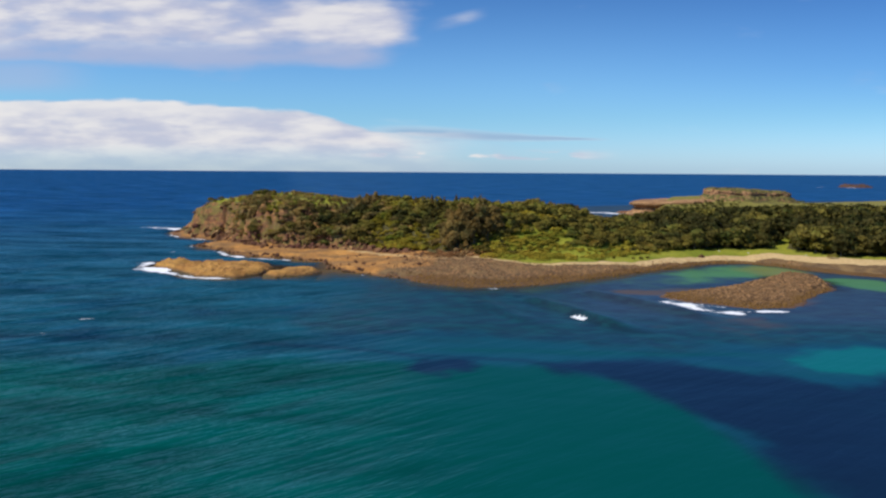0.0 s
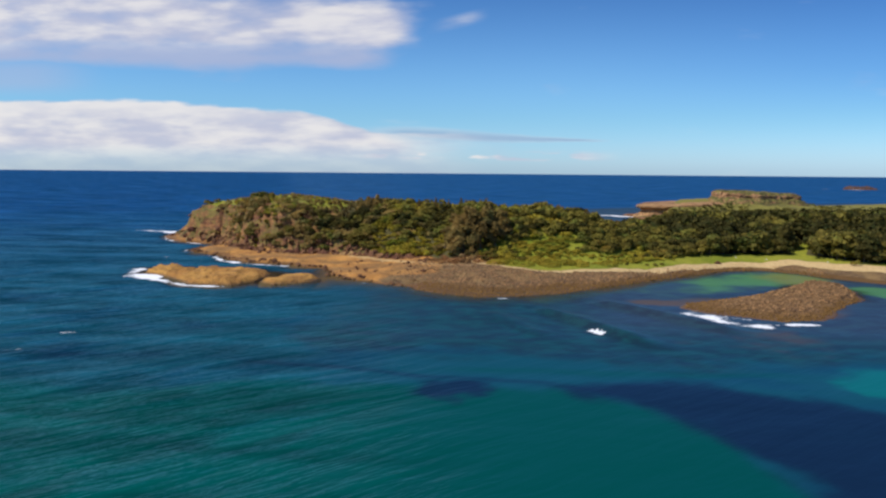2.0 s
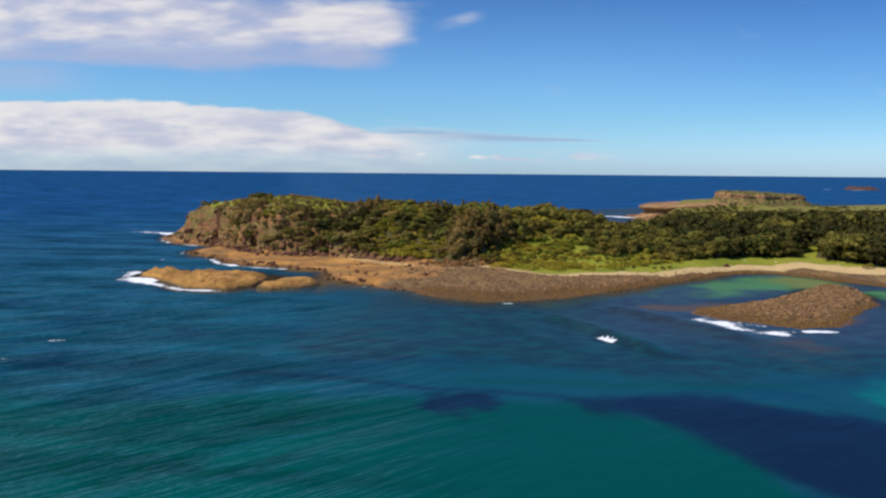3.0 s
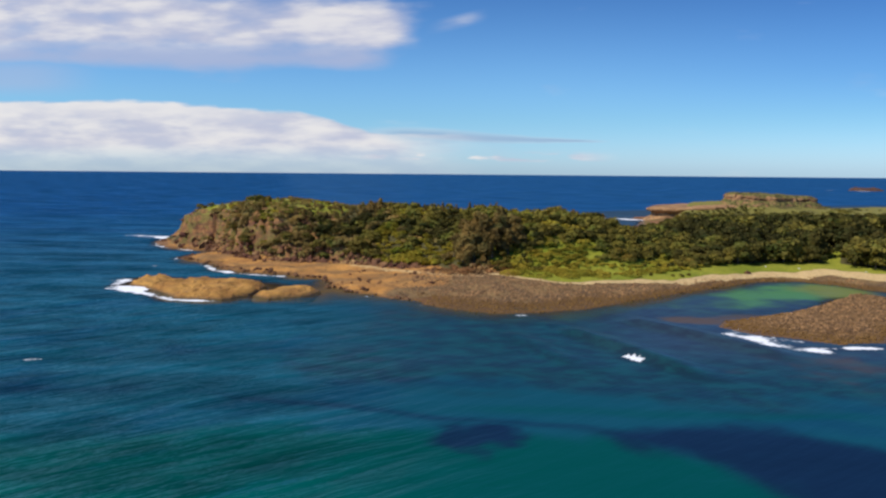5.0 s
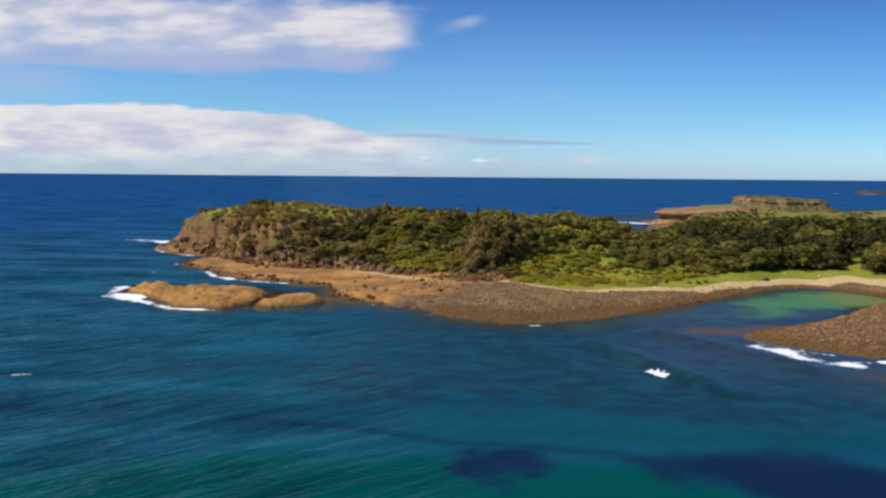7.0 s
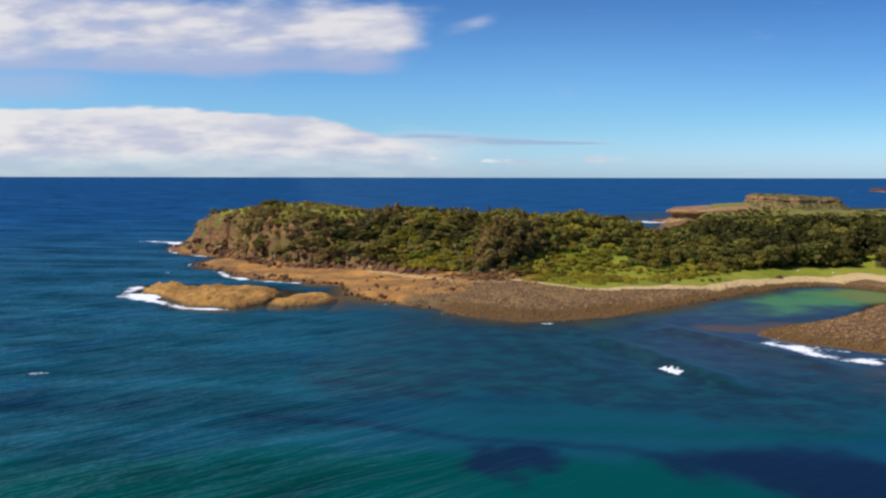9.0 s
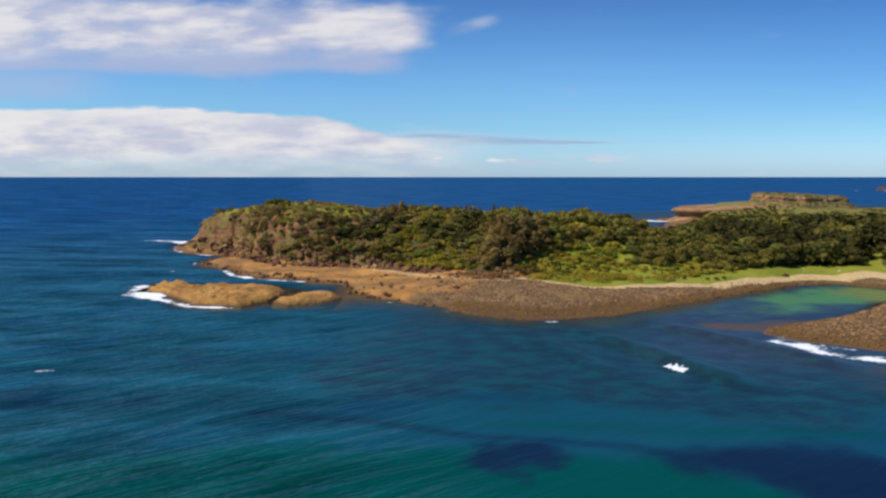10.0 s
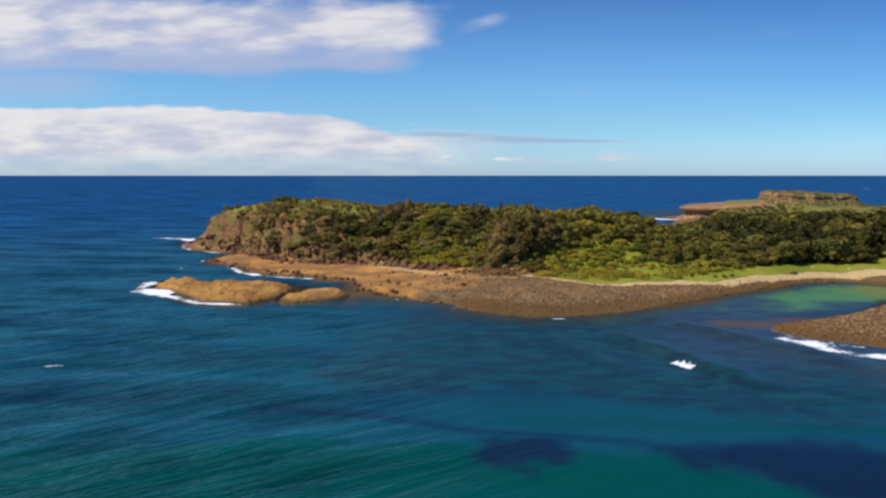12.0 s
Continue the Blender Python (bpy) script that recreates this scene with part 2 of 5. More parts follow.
def land_height(x, y):
    """Ground height of the headland, its shelf, beach and the sea bed round it."""
    d = inside_distance(x, y, COAST) + fbm(x, y, 9, 3, 5) * 1.3
    shelf = smooth(-x, 30, 62) * smooth(345.0 - y, -60, -20)          # rock shelf to the left, boulder beach to the right
    apron = smooth(x, -50, -36) * smooth(22 - x, 0, 14)
    full, d = d, d - 7.0 * apron
    beach = 0.15 + 0.38 * fbm(x, y, 6, 4, 95) + 3.0 * smooth(d / np.interp(x, [20, 70, 130], [1.0, 0.45, 0.7]), -2, 34) + 0.5 * smooth(d, 0, 6)
    d = full
    crack = 1 - np.abs(fbm(x + y * 0.4, y * 1.7, 17, 3, 31)) * 2
    ledge = 0.35 + 1.1 * smooth(d, 0, 5) + 0.9 * smooth(d, 10, 34) + 0.9 * fbm(x, y * 1.6, 20, 5, 8) - 0.9 * smooth(crack, 0.8, 1.0)
    ledge = ledge + 0.45 * fbm(x, y, 5, 3, 9) + 0.2 * fbm(x, y, 2.6, 2, 10)
    k = ledge / 0.55
    ledge = 0.4 * ledge + 0.6 * 0.55 * (np.floor(k) + smooth(k - np.floor(k), 0.5, 1.0))
    h = beach * (1 - shelf) + ledge * smooth(d, -2.5, 1.0) * shelf
    h = np.where(d < 0, np.maximum(-7, d * 0.16 - 0.1), h)
    inner = inside_distance(x, y, HILL) + fbm(x, y, 14, 4, 2) * np.interp(x, [-120, -30, 20], [3.2, 2.0, 0.8])
    gully = 1 - np.abs(2.4 * fbm(x + 0.3 * y, y * 0.6, 15, 3, 47))
    inner = inner - 4.0 * smooth(-x, 70, 105) * smooth(190 + x, 0, 25) * smooth(gully, 0.55, 1.0) * smooth(18 - inner, 0, 12)
    level = np.interp(x, [-205, -188, -165, -118, -70, -35, 5, 24, 38, 60, 90, 160, 300], [15.5, 18.2, 20.3, 22.6, 21.0, 19.0, 18.0, 15.6, 9.4, 8.2, 8.8, 9.5, 11.0])
    far = smooth(y, 420, 600) * smooth(x, 40, 110)
    level = level * (1 - far) + (5.0 + 9.2 * smooth(y, 560, 655) * np.interp(x, [200, 255], [1.0, 0.2])) * far
    width = np.interp(x, [-205, -160, -120, -85, -50, -10, 34, 60, 120], [9, 12, 22, 36, 46, 46, 36, 70, 90])
    width = width * (1 - far) + 12 * far
    t = np.clip(inner / width, 0, 1)
    rise = t * (2 - t) * 0.55 + smooth(inner, 0, width) * 0.45
    hill = (level - 2.5) * rise
    hill = hill + (fbm(x, y, 30, 4, 12) * 1.2 + fbm(x, y, 7, 3, 13) * 0.35) * smooth(inner, 2, 25)
    # seaward end: a sloping ledge, a short cliff and a gentle grassy top
    end = smooth(-x, 146, 166)
    ramped = np.interp(inner + 1.5 * fbm(x, y, 9, 3, 67), [0, 2, 8.5, 10.0, 16, 30], [0.0, 1.5, 6.0, 14.0, 16.0, 18.0]) * level / 18.5
    hill = hill * (1 - end) + ramped * end
    hill = hill + 2.6 * smooth(inner + 1.5 * fbm(x, y, 6, 3, 69), 0, 2.2) * smooth(-x, 72, 95) * (1 - end) * smooth(30 - inner, 0, 22)
    # broken cliff: benches and gullies where it is steep at the seaward end
    rough = smooth(-x, 60, 110) * smooth(hill, 0.5, 3) * smooth(19.5 - hill, 0, 4)
    bench = 2.6 + fbm(x, y, 40, 2, 44) * 0.6
    stepped = np.floor(hill / bench) * bench + bench * smooth(hill / bench - np.floor(hill / bench), 0.45, 0.95)
    hill = hill * (1 - 0.6 * rough) + stepped * 0.6 * rough + rough * (fbm(x, y, 8, 3, 61) * 2.8 + fbm(x, y, 2.8, 2, 63) * 0.8)
    return h + np.maximum(hill, 0)


def spaced(parts):
    """Grid lines from pieces (start, stop, step); the steps grow between pieces as given."""
    out = []
    for a, b, step in parts:
        out += list(np.arange(a, b, step))
    return np.array(out + [parts[-1][1]])


def grid_mesh(name, xs, ys, heights, keep=None):
    """A sheet over the lines xs and ys, with a height for each crossing (and only the cells to keep)."""
    nx, ny = len(xs), len(ys)
    gx, gy = np.meshgrid(xs, ys)
    co = np.stack([gx, gy, heights], -1).reshape(-1, 3)
    i = (np.arange(ny - 1)[:, None] * nx + np.arange(nx - 1)[None, :])
    quads = np.stack([i, i + 1, i + nx + 1, i + nx], -1)
    if keep is not None:
        cell = keep[:-1, :-1] | keep[1:, :-1] | keep[:-1, 1:] | keep[1:, 1:]
        quads = quads[cell]
        used = np.unique(quads)
        back = np.full(len(co), -1)
        back[used] = np.arange(len(used))
        co, quads = co[used], back[quads]
    quads = quads.reshape(-1, 4)
    return raw_mesh(name, co, quads), co


def raw_mesh(name, co, faces, smooth_shade=True):
    """A mesh from numpy corners and faces of one size."""
    mesh = bpy.data.meshes.new(name)
    k = faces.shape[1]
    mesh.vertices.add(len(co)), mesh.loops.add(faces.size), mesh.polygons.add(len(faces))
    mesh.vertices.foreach_set("co", np.ascontiguousarray(co, np.float32).ravel())
    mesh.loops.foreach_set("vertex_index", np.ascontiguousarray(faces, np.int32).ravel())
    mesh.polygons.foreach_set("loop_start", np.arange(0, faces.size, k, dtype=np.int32))
    mesh.polygons.foreach_set("use_smooth", np.full(len(faces), smooth_shade))
    mesh.update(calc_edges=True)
    return mesh


def give(mesh, name, values):
    layer = mesh.attributes.new(name, "FLOAT", "POINT")
    layer.data.foreach_set("value", np.ascontiguousarray(values, np.float32).ravel())


# ---- materials ----
def material(name, build):
    mat = bpy.data.materials.new(name)
    mat.use_nodes = True
    n = Nodes(mat.node_tree)
    shader = build(n)
    n.tree.links.new(shader, n.add("ShaderNodeOutputMaterial").inputs[0])
    return mat


def principled(n, colour, rough=0.9, normal=None, specular=0.3):
    p = n.add("ShaderNodeBsdfPrincipled")
    n.put((*colour, 1.0) if isinstance(colour, tuple) and len(colour) == 3 else colour, p.inputs["Base Color"])
    n.put(rough, p.inputs["Roughness"]), n.put(specular, p.inputs["Specular IOR Level"])
    if normal is not None:
        n.put(normal, p.inputs["Normal"])
    return p


def rock_colour(n, at, light, mid, dark):
    big = n.noise(at, 0.09, 5, 0.6)
    grain = n.noise(at, 0.7, 6, 0.65)
    colour = n.mix(n.ramp(big, 0.36, 0.64), mid, light)
    colour = n.mix(n.math("MULTIPLY", n.ramp(grain, 0.52, 0.68), 0.85), colour, dark)
    return n.mix(n.math("MULTIPLY", n.ramp(n.noise(at, 2.6, 4, 0.7), 0.5, 0.72), 0.45), colour, dark)


def shader_land(n):
    at = n.place()
    soft = n.noise(at, 0.045, 5, 0.6)
    grain = n.noise(at, 0.9, 6, 0.65)
    speck = n.noise(at, 3.2, 4, 0.7)
    soil = n.mix(n.ramp(grain, 0.3, 0.7), (0.055, 0.050, 0.016), (0.120, 0.098, 0.032))
    grass = n.mix(n.ramp(soft, 0.38, 0.62), (0.185, 0.218, 0.012), (0.300, 0.298, 0.026))
    grass = n.mix(n.ramp(grain, 0.45, 0.75), grass, (0.140, 0.160, 0.014))
    grass = n.mix(n.math("MULTIPLY", n.ramp(speck, 0.55, 0.7), 0.5), grass, (0.38, 0.30, 0.07))
    grass = n.mix(n.math("MULTIPLY", n.attr("straw"), 0.8), grass, n.mix(n.ramp(grain, 0.35, 0.65), (0.30, 0.235, 0.060), (0.170, 0.160, 0.035)))
    sand = n.mix(n.ramp(grain, 0.35, 0.7), (0.66, 0.475, 0.225), (0.50, 0.330, 0.140))
    pebble = n.mix(n.ramp(n.voronoi(at, 2.2), 0.1, 0.7), (0.26, 0.155, 0.070), (0.085, 0.052, 0.026))
    pebble = n.mix(n.ramp(n.noise(at, 0.12, 4, 0.6), 0.4, 0.65), pebble, (0.25, 0.156, 0.062))
    shelf = rock_colour(n, at, (0.56, 0.275, 0.070), (0.40, 0.185, 0.048), (0.15, 0.075, 0.028))
    shelf = n.mix(n.math("MULTIPLY", n.ramp(n.noise(n.mapped(at, (0.05, 0.11, 0.1)), 1.0, 5, 0.65), 0.44, 0.62), 0.8), shelf, (0.21, 0.120, 0.048))
    strata = n.noise(n.mapped(at, (0.06, 0.06, 0.9)), 1.0, 4, 0.6)
    cliff = rock_colour(n, at, (0.38, 0.188, 0.066), (0.24, 0.106, 0.038), (0.080, 0.040, 0.021))
    cliff = n.mix(n.math("MULTIPLY", n.ramp(n.noise(n.mapped(at, (0.10, 0.10, 0.3)), 1.0, 5, 0.7), 0.50, 0.60), 0.8), cliff, (0.170, 0.058, 0.032))
    cliff = n.mix(n.math("MULTIPLY", n.ramp(n.noise(at, 0.13, 5, 0.65), 0.46, 0.56), 0.85), cliff, (0.180, 0.150, 0.034))
    cliff = n.mix(n.math("MULTIPLY", n.ramp(strata, 0.50, 0.62), 0.45), cliff, (0.13, 0.066, 0.038))
    seam = n.ramp(n.voronoi(n.mapped(n.math3(at, n.noise(at, 0.35, 3, 0.6, True), 3.0), (0.30, 0.30, 0.17)), 1.0, "DISTANCE_TO_EDGE"), 0.02, 0.11, 1, 0)
    cliff = n.mix(n.math("MULTIPLY", seam, 0.45), cliff, (0.060, 0.036, 0.022))
    wet = n.mix(n.attr("shelf"), (0.135, 0.070, 0.018), (0.190, 0.090, 0.022))
    edge = n.math("MULTIPLY", n.math("SUBTRACT", grain, 0.5), 0.7)
    colour = soil
    for name, paint in (("grass", grass), ("shelf", shelf), ("pebble", pebble), ("sand", sand), ("cliff", cliff)):
        colour = n.mix(n.ramp(n.math("ADD", n.attr(name), edge), 0.35, 0.65), colour, paint)
    colour = n.mix(n.math("MULTIPLY", n.ramp(n.math("ADD", n.attr("tide"), edge), 0.3, 0.8), 0.85), colour, wet)
    height = n.math("ADD", n.math("MULTIPLY", grain, 0.7), n.math("MULTIPLY", speck, 0.25))
    rough = n.ramp(n.attr("tide"), 0.2, 0.8, 0.93, 0.5)
    return principled(n, colour, rough, n.bump(height, 0.8, 0.8)).outputs[0]


def shader_rock(light, mid, dark, wet=True, layer=0.5, relief=0.8):
    def build(n):
        at = n.place()
        colour = rock_colour(n, at, light, mid, dark)
        strata = n.noise(n.mapped(at, (0.05, 0.05, 0.8)), 1.0, 4, 0.6)
        colour = n.mix(n.math("MULTIPLY", n.ramp(strata, 0.48, 0.62), layer), colour, dark)
        grain = n.noise(at, 0.9, 6, 0.65)
        rough = 0.92
        if wet:
            split = n.add("ShaderNodeSeparateXYZ")
            n.put(at, split.inputs[0])
            low = n.ramp(n.math("ADD", split.outputs[2], n.math("MULTIPLY", grain, 0.8)), 0.45, 1.25, 1, 0)
            colour = n.mix(n.math("MULTIPLY", low, 0.75), colour, (0.150, 0.080, 0.026))
            rough = n.ramp(low, 0.0, 1.0, 0.92, 0.45)
        return principled(n, colour, rough, n.bump(n.math("ADD", grain, n.math("MULTIPLY", n.noise(at, 3.0, 4, 0.7), 0.3)), relief, 0.8)).outputs[0]
    return build


def shader_mesa(n):
    """Red-brown rock, with dry grass and scrub on its flat top."""
    at = n.place()
    rock = rock_colour(n, at, (0.46, 0.250, 0.120), (0.24, 0.118, 0.058), (0.045, 0.030, 0.020))
    split = n.add("ShaderNodeSeparateXYZ")
    n.put(n.add("ShaderNodeNewGeometry").outputs["Normal"], split.inputs[0])
    turf = n.mix(n.ramp(n.noise(at, 0.35, 4, 0.6), 0.42, 0.6), (0.20, 0.165, 0.045), (0.052, 0.052, 0.016))
    colour = n.mix(n.ramp(n.math("ADD", split.outputs[2], n.math("MULTIPLY", n.math("SUBTRACT", n.noise(at, 0.5, 4, 0.6), 0.5), 0.9)), 0.42, 0.70), rock, turf)
    return principled(n, colour, 0.93, n.bump(n.noise(at, 0.9, 6, 0.65), 0.9, 0.8)).outputs[0]


def shader_leaf(dark, light, use_tone):
    def build(n):
        info = n.add("ShaderNodeObjectInfo").outputs["Random"]
        tone = n.attr("tone") if use_tone else info
        leaf = n.add("ShaderNodeNewGeometry").outputs["Random Per Island"]
        mixv = n.math("ADD", n.math("MULTIPLY", tone, 0.7), n.math("MULTIPLY", leaf, 0.3))
        colour = n.mix(n.ramp(mixv, 0.1, 0.9), dark, light)
        drift = n.noise(n.place(), 0.14, 3, 0.6)              # some crowns run olive-brown, others fresh green
        colour = n.mix(n.ramp(drift, 0.36, 0.64), colour, n.mix(1.0, colour, (1.08, 0.94, 0.92), "MULTIPLY"))
        colour = n.mix(n.ramp(drift, 0.46, 0.30), colour, n.mix(1.0, colour, (0.82, 1.04, 1.05), "MULTIPLY"))
        colour = n.mix(n.math("MULTIPLY", n.ramp(leaf, 0.8, 1.0), 0.22), colour, (0.13, 0.085, 0.03))
        p = principled(n, colour, 0.75, None, 0.12)
        glow = n.add("ShaderNodeBsdfTranslucent")
        n.put(colour, glow.inputs[0])
        both = n.add("ShaderNodeMixShader")
        both.inputs[0].default_value = 0.25
        n.tree.links.new(p.outputs[0], both.inputs[1]), n.tree.links.new(glow.outputs[0], both.inputs[2])
        return both.outputs[0]
    return build


def shader_bark(n):
    at = n.place()
    return principled(n, n.mix(n.noise(n.mapped(at, (6, 6, 1.2)), 1.0, 4, 0.6), (0.05, 0.035, 0.025), (0.17, 0.13, 0.10)), 0.95).outputs[0]


def shader_sea(n):
    at = n.place()
    # wind waves and ripples, their long crests lying aslant across the bay
    bent = n.math3(at, n.noise(at, 0.022, 2, 0.5, True), 5.0)
    turned = n.mapped(bent, (1, 1, 1), radians(-44))
    swell = n.noise(n.mapped(turned, (0.012, 0.085, 1)), 1.0, 3, 0.5)
    wave = n.noise(n.mapped(turned, (0.042, 0.26, 1)), 1.0, 4, 0.55)
    ripple = n.noise(n.mapped(turned, (0.16, 0.80, 1), radians(9)), 1.0, 3, 0.6)
    height = n.math("ADD", n.math("MULTIPLY", swell, 1.5), n.math("ADD", n.math("MULTIPLY", wave, 1.9), n.math("MULTIPLY", ripple, 0.30)))
    calm = n.attr("calm")
    patch = n.noise(n.mapped(at, (0.030, 0.050, 1), radians(-12)), 1.0, 4, 0.55)
    fleck = n.noise(n.mapped(at, (0.14, 0.24, 1)), 1.0, 5, 0.65)
    wob = n.math("ADD", n.math("MULTIPLY", n.math("SUBTRACT", patch, 0.5), 0.8), n.math("MULTIPLY", n.math("SUBTRACT", fleck, 0.5), 0.45))
    # water colour runs from teal near the origin to blue far out
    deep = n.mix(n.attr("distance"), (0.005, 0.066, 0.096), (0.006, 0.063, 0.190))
    deep = n.mix(n.math("MULTIPLY", n.ramp(patch, 0.46, 0.68), 0.6), deep, (0.003, 0.042, 0.088))
    # light and dark of far waves put into the colour as streaks
    streak = n.noise(n.mapped(at, (0.007, 0.034, 1), radians(-6)), 1.0, 5, 0.62)
    gust = n.noise(n.mapped(at, (0.016, 0.075, 1), radians(-9), (31, 7, 0)), 1.0, 5, 0.62)
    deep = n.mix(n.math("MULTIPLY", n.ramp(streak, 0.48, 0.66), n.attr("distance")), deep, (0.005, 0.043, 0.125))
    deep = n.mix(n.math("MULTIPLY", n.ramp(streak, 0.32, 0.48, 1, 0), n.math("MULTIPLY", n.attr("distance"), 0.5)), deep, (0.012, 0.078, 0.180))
    # light and dark of gusts and wave faces, painted as a colour factor
    wave_shade = n.math("MULTIPLY", n.math("SUBTRACT", n.ramp(gust, 0.38, 0.64), 0.5), n.ramp(calm, 0.1, 1.4, 0.0, 0.55))
    wave_shade = n.math("ADD", wave_shade, n.math("MULTIPLY", n.math("SUBTRACT", wave, 0.5), n.ramp(calm, 0.1, 1.4, 0.0, 0.9)))
    wave_shade = n.math("ADD", 1.0, wave_shade)
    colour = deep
    split = n.add("ShaderNodeSeparateXYZ")
    n.put(at, split.inputs[0])
    violet = n.math("MULTIPLY", n.ramp(split.outputs[1], 172, 205), n.ramp(split.outputs[0], -5, 30))
    reef = n.mix(n.ramp(fleck, 0.36, 0.62), (0.009, 0.062, 0.076), (0.009, 0.034, 0.052))
    reef = n.mix(n.math("MULTIPLY", violet, 0.75), reef, n.mix(n.ramp(fleck, 0.36, 0.62), (0.038, 0.066, 0.100), (0.030, 0.044, 0.074)))
    for name, paint, low, high, ragged in (("reef", reef, 0.1, 0.95, 0.9), ("sand", (0.000, 0.064, 0.057), 0.02, 0.98, 0.25), ("weed", (0.005, 0.018, 0.046), 0.05, 1.0, 0.5),
                                           ("turquoise", (0.002, 0.130, 0.130), 0.1, 0.95, 0.6), ("lagoon", (0.075, 0.210, 0.072), 0.02, 0.98, 0.45), ("olive", (0.170, 0.200, 0.035), 0.02, 0.98, 0.45),
                                           ("shoal", (0.095, 0.064, 0.038), 0.05, 1.0, 1.0)):
        mask = n.attr(name)
        mask = n.math("ADD", mask, n.math("MULTIPLY", n.math("MULTIPLY", wob, ragged), n.ramp(mask, 0.0, 0.25)))
        colour = n.mix(n.ramp(mask, low, high), colour, paint)
    # multiply that wave shading over the water and every bed colour
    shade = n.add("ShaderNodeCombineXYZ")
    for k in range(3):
        n.put(wave_shade, shade.inputs[k])
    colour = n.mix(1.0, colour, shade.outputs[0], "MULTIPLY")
    # foam breaks into lace at its rim
    lace = n.math("ADD", n.math("MULTIPLY", n.noise(n.mapped(at, (0.55, 0.8, 1)), 1.0, 6, 0.7), 0.8), n.math("MULTIPLY", n.voronoi(at, 0.9), 0.35))
    foam = n.ramp(n.math("SUBTRACT", n.attr("foam"), lace), -0.06, 0.36)
    caps = n.math("MULTIPLY", n.ramp(n.noise(n.mapped(at, (0.030, 0.11, 1), radians(-8)), 1.0, 6, 0.72), 0.71, 0.76), n.math("MULTIPLY", n.attr("open_sea"), 0.5))
    foam = n.math("MAXIMUM", foam, caps)
    colour = n.mix(foam, colour, (0.86, 0.88, 0.90))
    rough = n.math("ADD", n.math("MULTIPLY", foam, 0.6), 0.32)
    normal = n.bump(n.math("MULTIPLY", height, calm), 1.0, 1.2)
    level = n.add("ShaderNodeCombineXYZ")
    level.inputs[2].default_value = 1.0
    p = principled(n, colour, 0.6, level.outputs[0], 0.0)      # light from the depth stays level; wave shading sits in the colour
    shine = n.add("ShaderNodeBsdfGlossy")
    n.put((0.50, 0.79, 0.93, 1.0), shine.inputs[0]), n.put(rough, shine.inputs["Roughness"]), n.put(normal, shine.inputs["Normal"])
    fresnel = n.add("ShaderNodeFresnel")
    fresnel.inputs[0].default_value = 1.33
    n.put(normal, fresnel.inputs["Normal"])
    # gust patches scale the reflection, most on open water; distance cuts it back
    breeze = n.math("ADD", 1.0, n.math("MULTIPLY", n.math("SUBTRACT", gust, 0.5), n.ramp(n.attr("open_sea"), 0.0, 1.0, 1.5, 4.6)))
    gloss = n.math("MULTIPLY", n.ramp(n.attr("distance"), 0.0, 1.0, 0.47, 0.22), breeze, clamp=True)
    skin = n.add("ShaderNodeMixShader")
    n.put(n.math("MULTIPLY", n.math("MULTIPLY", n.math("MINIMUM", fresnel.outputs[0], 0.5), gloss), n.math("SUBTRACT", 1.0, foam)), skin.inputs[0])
    n.tree.links.new(p.outputs[0], skin.inputs[1]), n.tree.links.new(shine.outputs[0], skin.inputs[2])
    clear = n.add("ShaderNodeBsdfTransparent")
    clear.inputs[0].default_value = (0.82, 0.92, 0.90, 1)
    both = n.add("ShaderNodeMixShader")
    n.put(n.math("MULTIPLY", n.attr("clear"), n.math("SUBTRACT", 1.0, foam)), both.inputs[0])
    n.tree.links.new(skin.outputs[0], both.inputs[1]), n.tree.links.new(clear.outputs[0], both.inputs[2])
    return both.outputs[0]


LAND = material("land", shader_land)
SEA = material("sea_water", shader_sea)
SHELF_ROCK = material("ochre_rock", shader_rock((0.57, 0.300, 0.072), (0.42, 0.200, 0.050), (0.13, 0.065, 0.024), True, 0.35, 1.0))
CLIFF_ROCK = material("brown_cliff_rock", shader_rock((0.36, 0.200, 0.060), (0.20, 0.105, 0.034), (0.050, 0.030, 0.014), True, 0.8, 1.0))
# bank rock with a darkened colour, standing in for shade between its stones
BANK_SHADE_ROCK = material("bank_shade_rock", shader_rock((0.200, 0.112, 0.044), (0.130, 0.070, 0.028), (0.050, 0.030, 0.015), True, 0.0, 0.3))
MESA_ROCK = material("mesa_rock", shader_mesa)
POINT_ROCK = material("orange_point_rock", shader_rock((0.50, 0.290, 0.130), (0.34, 0.180, 0.078), (0.070, 0.038, 0.024), True, 0.45, 1.0))
BOULDER = material("dark_boulder", shader_rock((0.22, 0.105, 0.050), (0.125, 0.055, 0.028), (0.040, 0.022, 0.014), True, 0.0, 0.6))
ISLAND_ROCK = material("purple_brown_rock", shader_rock((0.130, 0.070, 0.050), (0.085, 0.045, 0.034), (0.030, 0.020, 0.018), True, 0.4, 1.0))
PALE = material("pale_stone", shader_rock((0.75, 0.72, 0.66), (0.60, 0.57, 0.52), (0.35, 0.33, 0.30), False, 0.0, 0.3))
DRY = material("dry_leaf", shader_leaf((0.26, 0.145, 0.058), (0.45, 0.265, 0.112), False))
BARK = material("bark", shader_bark)
LEAF = material("leaf", shader_leaf((0.058, 0.057, 0.014), (0.185, 0.162, 0.032), False))
SCRUB = material("scrub_leaf", shader_leaf((0.095, 0.080, 0.015), (0.270, 0.215, 0.038), False))
LEAF_STUFF = material("leaf_wood", shader_leaf((0.047, 0.048, 0.012), (0.255, 0.228, 0.042), True))
